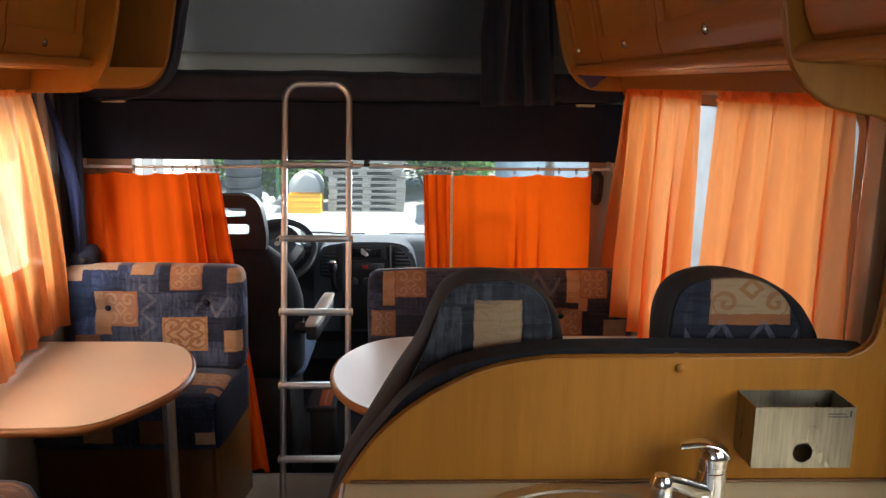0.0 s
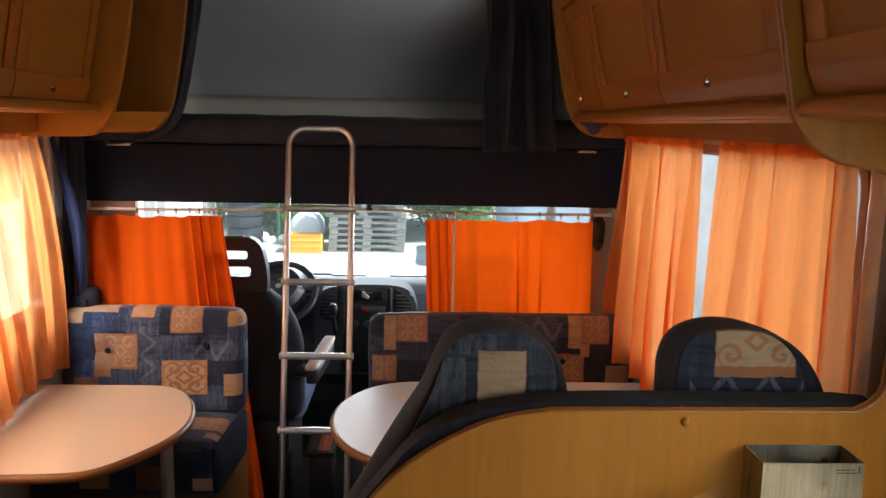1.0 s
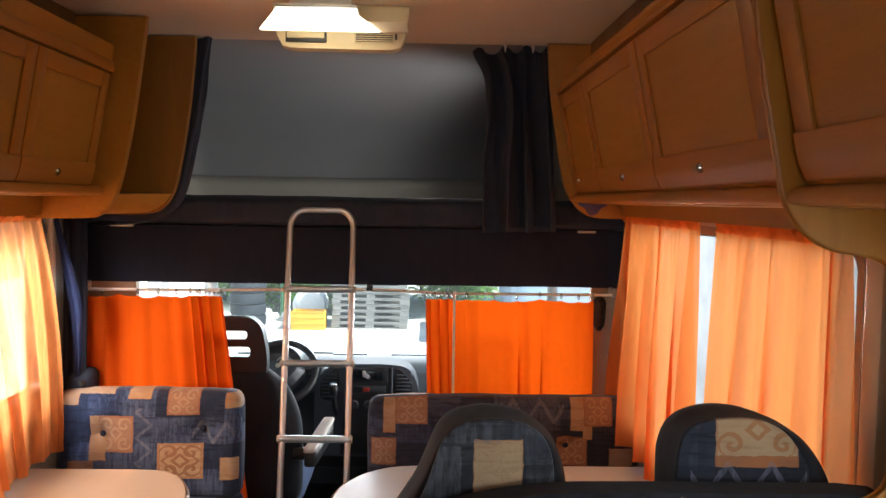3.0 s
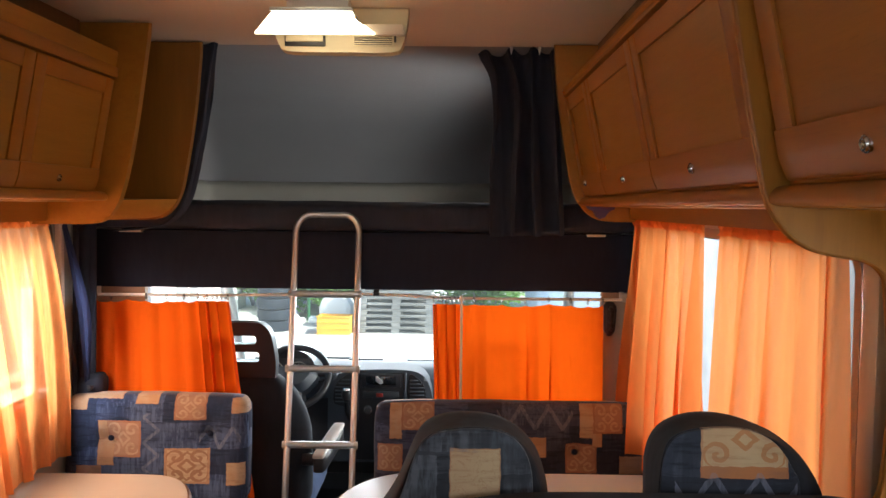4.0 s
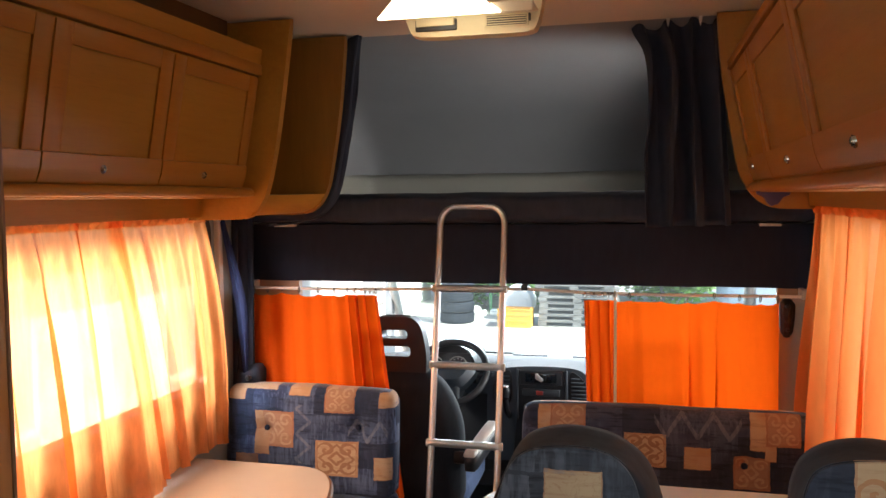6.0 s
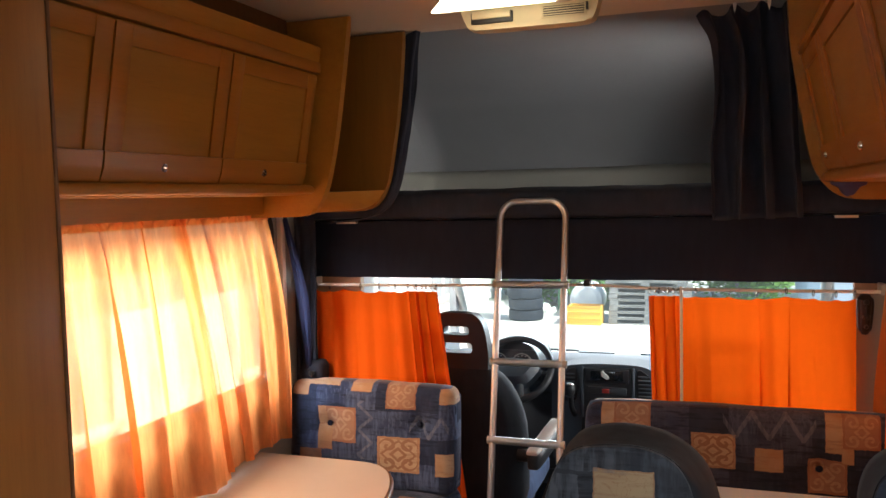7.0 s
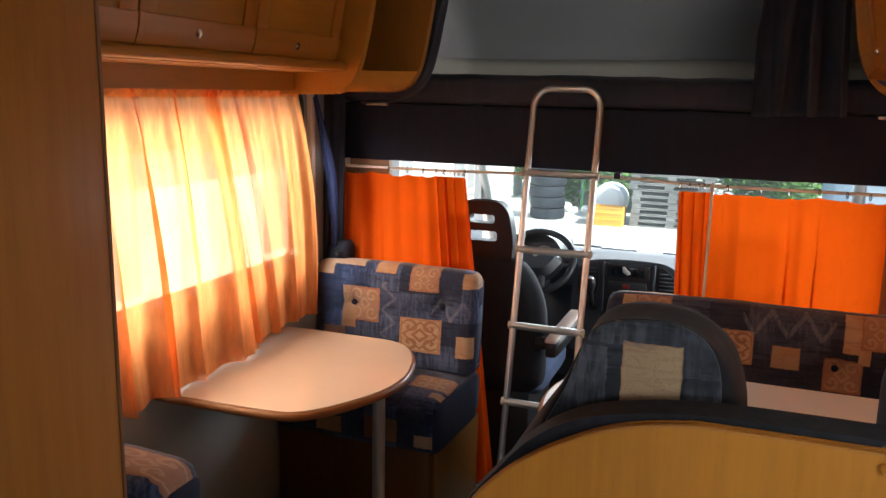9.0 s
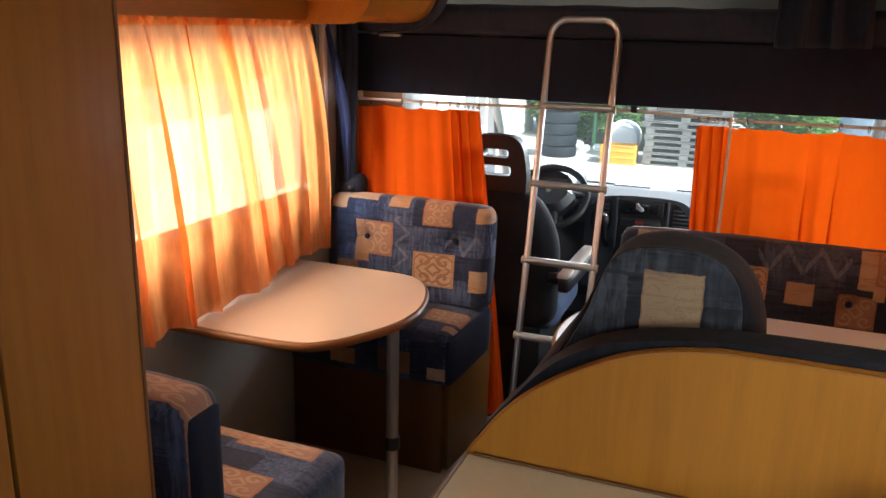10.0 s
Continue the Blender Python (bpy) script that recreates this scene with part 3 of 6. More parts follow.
structure("trim", box(B(), XR - 0.03, XR, 1.434, 2.97, 1.5435, 1.5565, 0.003), WHITE, "white blind cassette over the window", "trim")

# ---- alcove over the cab ----
ROOF = smooth_line([(2.98, 2.175, 0), (3.4, 2.17, 0), (3.9, 2.12, 0), (4.25, 2.0, 0), (4.48, 1.82, 0), (4.56, 1.62, 0), (4.57, 1.5, 0)], 5)
bm = B()


def lining(u, v):
    """The roof line across the width, its front corners rounded into the sides."""
    x = XL + 0.015 + (XR - XL - 0.03) * (0.5 - 0.5 * math.cos(math.pi * u))
    p = ROOF[round(v * (len(ROOF) - 1))]
    d = max(0.0, 0.12 - min(x - XL - 0.015, XR - 0.015 - x)) / 0.12
    return (x, p.x - 0.12 * (1 - math.sqrt(max(0.0, 1 - d * d))) * max(0.0, (p.x - 3.2) / 1.37), p.y)


sheet(bm, lining, 48, len(ROOF) - 1)
structure("alcove_lining", bm, FELT, "curved grey felt lining of the sleeping alcove", "lining")
for x, s in ((XL + 0.02, -1), (XR - 0.02, 1)):
    structure("alcove_side", prism(B(), [(2.98, 1.45), *[(p.x, p.y) for p in ROOF]], "x", x, x + s * 0.02), FELT, "grey felt side of the sleeping alcove", "lining")
PLAN = smooth_line([(XL + 0.03, 3.05, 0), (XL + 0.03, 3.7, 0), (XL + 0.034, 4.1, 0), (XL + 0.07, 4.29, 0), (XL + 0.17, 4.375, 0), (-0.5, 4.395, 0), (0, 4.398, 0), (0.5, 4.395, 0),
                    (XR - 0.17, 4.375, 0), (XR - 0.07, 4.29, 0), (XR - 0.034, 4.1, 0), (XR - 0.03, 3.7, 0), (XR - 0.03, 3.05, 0)], 8)
STEP = [(0.0, 1.49), (0.002, 1.62), (0.006, 1.672), (0.018, 1.692), (0.04, 1.704), (0.085, 1.716), (0.12, 1.72)]


def ledge(u, v):
    """A low padded step that runs round the alcove and leans back into its walls."""
    k = min(len(PLAN) - 1, round(u * (len(PLAN) - 1)))
    p, d = PLAN[k], PLAN[min(k + 1, len(PLAN) - 1)] - PLAN[max(k - 1, 0)]
    off, z = STEP[round(v * (len(STEP) - 1))]
    out = Vector((-d.y, d.x, 0)).normalized() * off * (0.25 + 0.75 * abs(d.x) / d.length)
    return (p.x + out.x, p.y + out.y, z + 0.004 * noise.noise(Vector((3 * p.x, 3 * p.y, 0))))


structure("alcove_ledge", sheet(B(), ledge, len(PLAN) - 1, len(STEP) - 1), PALE_BAND, "pale padded ledge round the alcove", "ledge", 60)
# Unseen board, made light grey to bounce windscreen light onto cab and table.
structure("alcove_base", prism(B(), [(3.165, 1.3), (4.75, 1.36), (4.75, 1.4965), (3.165, 1.4965)], "x", XL, XR), GREY_TRIM, "unseen cab headliner under the alcove bed, light grey for bounce", "board")

bed = thing("alcove_bed", (0, 3.1, 1.28), "alcove bed with a dark navy padded front and mattress", "bed")
bm = B()
cushion(bm, XL, XR - 0.004, 3.085, 3.17, 1.278, 1.4965, 0.007, 0.0, (), 0, (40, 2, 8), 0.002)
part("front_panel", bm, NAVY, bed, "navy cloth front panel")
bm = B()
cushion(bm, XL + 0.03, XR - 0.03, 3.045, 4.35, 1.497, 1.606, 0.035, 0.004, (), 0, (50, 8, 6), 0.006)
part("mattress", bm, NAVY_CURTAIN, bed, "dark mattress cover")
for x0, x1 in ((-0.95, -0.865), (0.8, 0.868)):
    part("slat", box(B(), x0, x1, 3.07, 3.16, 1.487, 1.497, 0.002), TOP, bed, "pale wooden slat end")

# ---- bulkhead between kitchen and dinette ----
EDGE_UP = [(0.66, ZC), (0.672, 2.02), (0.688, 1.887), (0.707, 1.771), (0.726, 1.677), (0.741, 1.61), (0.768, 1.568), (0.806, 1.543), (0.85, 1.533),
           (0.882, 1.527), (0.905, 1.511), (0.915, 1.478), (0.926, 1.34), (0.919, 1.212), (0.905, 1.176), (0.876, 1.159)]
EDGE_LOW = [(0.7, 1.158), (0.435, 1.157), (0.391, 1.154), (0.348, 1.147), (0.3, 1.133), (0.255, 1.111), (0.215, 1.087), (0.175, 1.056), (0.14, 1.02),
            (0.112, 0.98), (0.094, 0.952), (0.055, 0.873), (0.025, 0.78), (0.01, 0.66), (0.005, 0.5)]
OPEN_EDGE = [(p.x, p.y) for p in smooth_line([(*p, 0) for p in EDGE_UP], 4)] + [(p.x, p.y) for p in smooth_line([(*p, 0) for p in EDGE_LOW], 4)]
bulk = thing("bulkhead", (0.5, 1.2, 0), "cherry laminate partition with a sweeping curved opening", "partition", "", "structure")
part("panel", prism(B(), [(XR, 0.0), (XR, ZC)] + OPEN_EDGE + [(0.005, 0.0)], "y", 1.192, 1.21), WOOD_V, bulk)
part("edge_band", tube(tube(B(), [(x, 1.1955, z) for x, z in OPEN_EDGE], 0.0036, 8), [(x, 1.2065, z) for x, z in OPEN_EDGE], 0.0036, 8), WOOD_FRAME, bulk, "rounded brown edge band")
part("plug", lathe(B(), [(0.0, -0.006), (0.005, -0.004), (0.0068, -0.002), (0.0068, 0.003)], (0.61, 1.19, 1.143), 16, "y"), WOOD_V, bulk, "round cover plug")
structure("bulkhead_foot", box(B(), 0.105, XR, 1.185, 1.191, 0.9565, 0.9605, 0.001), EDGE, "brown sealing strip along the worktop", "trim")

# ---- wardrobe on the aisle ----
ward = thing("wardrobe", (-0.75, 0.4, 0), "tall cherry laminate wardrobe with a plain side", "wardrobe")
part("body", box(B(), XL + 0.003, -0.47, -0.9, 1.172, 0.0, ZC - 0.003, 0.003), WOOD_TALL, ward)
part("door", box(B(), -0.469, -0.45, -0.88, 0.92, 0.06, ZC - 0.05, 0.004), WOOD_TALL, ward, "flat cherry laminate door")
part("corner_post", box(B(), -0.469, -0.45, 0.926, 1.172, 0.0, ZC - 0.003, 0.004), WOOD_TALL, ward)
part("edge_band", box(B(), -0.4675, -0.4485, 1.172, 1.178, 0.0, ZC - 0.004, 0.002), EDGE, ward, "brown edge band")


# ---- overhead cabinets ----
def lerp2(a, b, t):
    return (a[0] + (b[0] - a[0]) * t, a[1] + (b[1] - a[1]) * t)


def door(parent, y0, y1, low, high, side, knob_y, knob_z):
    """A sloping cabinet door between its lower and upper line (x, z), with a raised frame, a sunken field and a button lock."""
    dx, dz = high[0] - low[0], high[1] - low[1]
    n = Vector((dz, 0, -dx)).normalized() * (1 if dz * side > 0 else -1)
    n = Vector((side, 0, 0)) if n.length == 0 else n

    def plank(ya, yb, ta, tb, d0, d1, bev):
        bm = B()
        a, b = lerp2(low, high, ta), lerp2(low, high, tb)
        pts = [(x + n.x * d, z + n.z * d) for (x, z), d in ((a, d0), (a, d1), (b, d1), (b, d0))]
        prism(bm, pts, "y", ya, yb)
        if bev:
            bmesh.ops.bevel(bm, geom=list(bm.edges), offset=bev, segments=2, profile=0.5, affect="EDGES")
        return bm

    d = part("door", plank(y0, y1, 0, 1, 0.0, 0.008, 0.001), WOOD_DOOR, parent)
    h = math.hypot(dx, dz)
    w = 0.055
    lo = 0.066 / h
    for ya, yb in ((y0 + 0.002, y0 + w), (y1 - w, y1 - 0.002)):
        part("stile", plank(ya, yb, lo, 0.992, 0.007, 0.0138, 0.0007), WOOD_FRAME, d)
    # The lower rail rolls back towards its bottom edge.
    roll = smooth_line([(0.0655, 0.0165, 0), (0.045, 0.0168, 0), (0.028, 0.0164, 0), (0.011, 0.0131, 0), (-0.003, 0.0098, 0), (-0.0055, 0.005, 0)], 4)
    edge = [(0.0655, 0.0)] + [(p.x, p.y) for p in roll] + [(-0.0045, 0.0)]
    ux, uz = dx / h, dz / h
    rolled = [(low[0] + a * ux + n.x * q, low[1] + a * uz + n.z * q) for a, q in edge]
    part("rail", prism(B(), rolled, "y", y0 + 0.0015, y1 - 0.0015), WOOD_GLOSS, d)
    part("rail", plank(y0 + w + 0.0005, y1 - w - 0.0005, 1 - 0.048 / h, 0.992, 0.007, 0.0136, 0.0007), WOOD_FRAME, d)
    t = (knob_z - low[1]) / dz
    x, z = lerp2(low, high, t)
    c = Vector((x, knob_y, z)) + n * 0.0166
    bm = B()
    cyl(bm, c, c + n * 0.003, 0.011, 0.0105, 18)
    cyl(bm, c + n * 0.003, c + n * 0.006, 0.0085, 0.0075, 18)
    part("button_lock", bm, CHROME, d, "chrome push-button lock")
    bm = B()
    cyl(bm, c + n * 0.0055, c + n * 0.0075, 0.005, 0.0045, 12)
    part("button", bm, BRASS, d, "brass button")


CURVE_R = [(0.646, 2.16), (0.659, 1.99), (0.69, 1.795), (0.714, 1.67), (0.752, 1.595), (0.81, 1.553), (0.916, 1.546), (XR, 1.546)]
CURVE_1 = [(-0.652, 2.16), (-0.68, 1.96), (-0.709, 1.78), (-0.741, 1.64), (-0.768, 1.577), (-0.803, 1.54), (-0.86, 1.528), (XL, 1.526)]
CURVE_2 = [(-0.583, 2.16), (-0.607, 1.91), (-0.641, 1.705), (-0.662, 1.62), (-0.698, 1.565), (-0.752, 1.54), (-0.92, 1.536), (XL, 1.536)]


def end_board(parent, curve, wall_x, y0, y1, veneer=WOOD):
    pts = [(p.x, p.y) for p in smooth_line([(*p, 0) for p in curve], 4)]
    part("end_panel", prism(B(), pts + [(wall_x, 2.16)], "y", y0, y1, 0.009, 4), veneer, parent, "rounded end panel")


def overhead(name, y0, y1, side, wall_x, low, high, rail_x, doors, label, crown=1.0, floor_z=1.537):
    """A run of overhead cabinets: carcass, lower light rail, sloping doors, cornice."""
    cab = thing(name, (wall_x, (y0 + y1) / 2, 1.54), label, "cabinet", "overhead cabinets")
    back = low[0] - side * 0.004
    carcass = [(wall_x, floor_z + 0.008), (wall_x + side * 0.085, floor_z), (wall_x + side * 0.1, floor_z), (wall_x + side * 0.102, 1.597), (rail_x - side * 0.03, 1.6), (back, 1.63), (high[0] - side * 0.004, high[1]), (high[0], 2.03), (wall_x, 2.03)]
    part("body", prism(B(), carcass, "y", y0, y1), WOOD, cab)
    front = smooth_line([(-0.02, 1.6315, 0), (-0.006, 1.6285, 0), (0.002, 1.621, 0), (0.0045, 1.612, 0), (0.001, 1.605, 0), (-0.01, 1.602, 0)], 4)
    rail = [(rail_x + side * p.x, p.y) for p in front] + [(rail_x - side * 0.05, 1.602), (rail_x - side * 0.05, 1.6315)]
    part("light_rail", prism(B(), rail, "y", y0, y1), WOOD_GLOSS, cab, "rounded lower rail")
    hx = high[0]
    cz = high[1] + 0.004
    c1, c2 = cz + 0.025 * crown, cz + 0.06 * crown
    step = [(hx - side * 0.01, cz), (hx + side * 0.017, cz), (hx + side * 0.019, cz + 0.004), (hx + side * 0.019, c1 - 0.004), (hx + side * 0.016, c1), (hx - side * 0.01, c1)]
    cornice = part("cornice", prism(B(), step, "y", y0, y1), WOOD_FRAME, cab, "moulded cornice")
    lip = [(hx - side * 0.01, c1 + 0.0005), (hx + side * 0.012, c1 + 0.0005), (hx + side * 0.014, c1 + 0.004), (hx + side * 0.02, c2 - 0.006), (hx + side * 0.018, c2), (hx - side * 0.01, c2)]
    part("moulding", prism(B(), lip, "y", y0, y1), WOOD, cornice, "raised upper moulding")
    # Darker than the cherry body: the recess's shade is in the board's colour.
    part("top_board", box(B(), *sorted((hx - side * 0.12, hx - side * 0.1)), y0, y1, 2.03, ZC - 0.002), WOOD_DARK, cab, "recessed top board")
    for ya, yb, ky, kz in doors:
        door(cab, ya + 0.001, yb - 0.001, low, high, side, ky, kz)
    return cab


cab = overhead("overhead_cabinet", 1.212, 2.9, -1, XR, (0.765, 1.643), (0.696, 1.976), 0.745,
               [(1.24, 1.875, 1.565, 1.675), (1.875, 2.48, 2.17, 1.674), (2.48, 2.89, 2.768, 1.68)], "cherry overhead cabinet with framed doors over the window", 0.45, 1.557)
end_board(cab, CURVE_R, XR, 2.902, 2.932)
cab = overhead("overhead_cabinet", -0.4, 1.19, -1, XR, (0.765, 1.643), (0.696, 1.976), 0.745,
               [(-0.39, 0.55, 0.3, 1.672), (0.55, 1.172, 0.93, 1.672)], "cherry overhead cabinet with glossy rail over the kitchen", 0.45)
cab = overhead("overhead_cabinet", 1.2, 2.602, 1, XL, (-0.833, 1.638), (-0.77, 1.98), -0.793,
               [(1.22, 1.677, 1.43, 1.672), (1.677, 2.12, 1.88, 1.671), (2.12, 2.59, 2.332, 1.668)], "cherry overhead cabinet with framed doors over the dinette", 1.4)
end_board(cab, CURVE_1, XL, 2.604, 2.634)
niche = thing("corner_shelf", (XL, 2.78, 1.54), "open cherry corner shelf with a rounded front", "shelf")
# The far board carries the niche's shade in its darker cherry colour.
end_board(niche, CURVE_2, XL, 2.9, 2.93, WOOD_NICHE_SHADED)
LIP_NEAR = smooth_line([(-0.76, 1.606, 0), (-0.772, 1.578, 0), (-0.805, 1.546, 0), (-0.86, 1.536, 0)], 4)
LIP_FAR = smooth_line([(-0.667, 1.611, 0), (-0.698, 1.572, 0), (-0.752, 1.546, 0), (-0.85, 1.541, 0)], 4)


def lip(u, v):
    """The shelf's rolled front, which swings out from one end board to the other; its foot and head run back to the wall."""
    k = round(v * (len(LIP_NEAR) + 1))
    a, b = (LIP_NEAR[min(max(k - 1, 0), len(LIP_NEAR) - 1)], LIP_FAR[min(max(k - 1, 0), len(LIP_FAR) - 1)])
    p = a.lerp(b, u ** 1.1)
    return (XL + 0.012 if k in (0, len(LIP_NEAR) + 1) else p.x, 2.636 + 0.262 * u, p.y)


part("shelf_board", sheet(B(), lip, 10, len(LIP_NEAR) + 1), WOOD, niche, "rolled front board")
# Niche back, with the depth's shade put into its colour.
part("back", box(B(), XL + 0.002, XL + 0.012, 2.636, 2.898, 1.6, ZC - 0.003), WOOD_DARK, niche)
bm = B()
prism(bm, [(0.762, 1.609), (0.866, 1.604), (0.862, 1.59), (0.842, 1.584), (0.83, 1.563), (0.81, 1.556), (0.797, 1.566), (0.79, 1.585), (0.768, 1.593)], "y", 2.885, 2.9015, 0.002)
part("coat_hook", bm, VIOLET, thing("wall_hook", (0.81, 2.9, 1.58), "dark violet plastic hook on the cabinet end", "hook"))

# ---- alcove curtains ----
cur = thing("alcove_curtain", (0.55, 3.0, 1.49), "dark navy curtain drawn to the side of the alcove", "curtain", "alcove curtains")
bm = B()
hang = drape((0.415, 2.985, 2.15), (0.66, 2.985, 2.155), (0.425, 2.985, 1.488), (0.7, 2.985, 1.494), (0, -1, 0), 3.4, 0.03, 0.042, 11, 0.036)


def hung(u, v):
    """The cloth sags between its gliders and swings out at its free edge."""
    p = hang(u, v)
    free = (1 - u) ** 2
    return p + Vector((free * (0.02 * math.sin(math.pi * min(1, 1.6 * v)) - 0.03 * math.exp(-(v / 0.08) ** 2)), 0, 0.012 * math.sin(3.2 * TAU * u) * (1 - v) ** 5 - 0.01 * free * (1 - v)))


sheet(bm, hung, 130, 30)
ob = part("cloth", bm, NAVY_CURTAIN, cur)
ob.modifiers.new("thick", "SOLIDIFY").thickness = 0.003
for x in (0.5, 0.6):
    bm = B()
    prism(bm, [(x - 0.006, 2.162), (x + 0.006, 2.162), (x + 0.004, 2.146), (x, 2.132), (x - 0.004, 2.146)], "y", 2.955, 2.962)
    part("hook", bm, WHITE, cur, "white curtain glider")
cur = thing("alcove_curtain", (-0.6, 2.96, 1.6), "dark navy curtain gathered against the shelf end", "curtain", "alcove curtains")
LINE = smooth_line([(-0.569, 2.955, 2.16), (-0.597, 2.955, 1.93), (-0.617, 2.955, 1.81), (-0.662, 2.955, 1.61), (-0.74, 2.96, 1.52), (-0.9, 2.97, 1.5)], 6)
bm = B()


def bunch(u, v):
    p = LINE[round(v * (len(LINE) - 1))]
    a = TAU * u
    rad = 0.022 + 0.004 * math.sin(5 * a + 3 * v) + 0.006 * noise.noise(Vector((4 * u, 9 * v, 2)))
    return (p.x + rad * 1.2 * math.cos(a), p.y + rad * math.sin(a) * 0.9, p.z + 0.3 * rad * math.cos(a))


sheet(bm, bunch, 30, len(LINE) - 1)
part("cloth", bm, NAVY_CURTAIN, cur)

# ---- curtain rail and cab curtains ----
rail = thing("curtain_rail", (0, 3.03, 1.26), "thin white cab curtain rail under the bed edge", "rail")
RAILPTS = smooth_line([(-1.03, 3.03, 1.257), (-0.6, 3.03, 1.258), (0.0, 3.05, 1.266), (0.32, 3.03, 1.258), (0.93, 3.03, 1.259)], 8)
part("rod", tube(B(), RAILPTS, 0.0055, 8), WHITE, rail)
part("bracket", box(B(), 0.008, 0.03, 3.04, 3.09, 1.262, 1.282, 0.002), BLACK, rail, "black bracket")
part("bracket", box(B(), -1.04, -1.025, 3.02, 3.09, 1.25, 1.282, 0.002), WHITE, rail)
part("bracket", box(B(), 0.925, 0.94, 3.02, 3.09, 1.25, 1.282, 0.002), GREY_TRIM, rail)


def cab_curtain(label, x0, x1, gather, bot0, bot1, zb, seed, hooks, creases, ripple):
    c = thing("cab_curtain", ((x0 + x1) / 2, 3.03, zb), label, "curtain", "cab curtains")
    g0, g1 = gather

    def f(u, v):
        # Most of the width hangs nearly flat; one side is bunched into tight folds.
        bunched, flat = (u - 0.6) / 0.4, u / 0.6
        if g1 < g0:
            bunched, flat = (0.4 - u) / 0.4, (1 - u) / 0.6
        if bunched > 0:
            a, b = (g0, x1) if g1 > g0 else (g1, x0)
            x = a + (b - a) * bunched
            ph = TAU * 3.4 * bunched ** 0.85 + 2.4 * noise.noise(Vector((4 * u, 0.9 * v, seed)))
            amp = (0.016 + 0.016 * v ** 0.6) * (0.75 + 0.5 * noise.noise(Vector((9 * u, 0.5 * v, seed + 3)))) * min(1, 3 * bunched + 0.25)
            wave = math.sin(ph + 0.5 * math.sin(ph))
            x += 0.013 * math.cos(ph) * min(1, 4 * bunched, 5 * (1 - bunched))
        else:
            a, b = (g0, x0) if g1 > g0 else (g1, x1)
            x = a + (b - a) * (1 - flat)
            amp = 0.009 + 0.013 * v
            wave = ripple * math.sin(TAU * x / 0.064 + 3.0 * noise.noise(Vector((5 * x, 0.6 * v, seed + 5)))) + 1.3 * noise.noise(Vector((8 * x, 0.5 * v, seed))) + 0.6 * noise.noise(Vector((19 * x, 0.8 * v, seed + 2)))
            slide = 0.0
            for k, (xc, d) in enumerate(creases):
                q = (x - xc - 0.012 * v * math.sin(3 * k + 1)) / 0.011
                wave += d * math.exp(-((q - 1) / 2) ** 2)
                slide -= 0.026 * d * q * math.exp(-q * q) * (0.4 + 0.6 * min(1, 2.5 * v))
            x += slide
        x += (bot0 * (1 - u) + bot1 * u) * v
        y = 3.03 - amp * wave - 0.004
        dip = sum(math.exp(-((x - h) / 0.012) ** 2) for h in hooks)
        z = 1.236 - (0.0045 * (1 - min(1.0, dip)) * (bunched <= 0) + 0.009 * noise.noise(Vector((7 * u, seed, 0)))) * (1 - v) ** 8 - (1.236 - zb) * v
        return (x, y, z)

    bm = B()
    sheet(bm, f, 150, 26)
    part("cloth", bm, ORANGE, c)
    for i, h in enumerate(hooks):
        p = Vector(f(min((k / 300 for k in range(301)), key=lambda k: abs(f(k, 0.0)[0] - h)), 0.0))
        bm = B()
        tube(bm, [p + Vector((0.0, 0.002, 0.006 * math.sin(a) + 0.017)) + Vector((0.003 * math.cos(a), 0, 0.004 * math.sin(a))) for a in [TAU * k / 10 for k in range(10)]], 0.0019, 5, True)
        part("hook", bm, HOOK_METAL, c, "small metal curtain hook" if i == 0 else "")
    return c


cab_curtain("bright orange cab curtain hanging down to the floor", -1.02, -0.523, (-0.645, -0.523), 0.0, 0.15, 0.05, 1,
            (-1.015, -0.965, -0.905, -0.83, -0.755, -0.69, -0.64, -0.62, -0.602, -0.588, -0.57, -0.555, -0.54, -0.527), ((-0.955, 0.8), (-0.86, 0.4), (-0.79, 0.3), (-0.7, 0.7)), 0.42)
cab_curtain("bright orange cab curtain with one bunched side", 0.229, 0.856, (0.345, 0.325), 0.02, 0.008, 0.45, 7,
            (0.233, 0.248, 0.262, 0.278, 0.292, 0.31, 0.326, 0.38, 0.485, 0.57, 0.655, 0.735, 0.8, 0.852), ((0.575, 1.2), (0.665, 1.0), (0.735, 0.6), (0.425, 0.35), (0.372, 0.9)), 0.12)
structure("cab_post", cyl(B(), (0.335, 2.998, 0.3), (0.335, 3.005, 1.27), 0.005, None, 10), WHITE, "thin white post behind the curtain", "post")

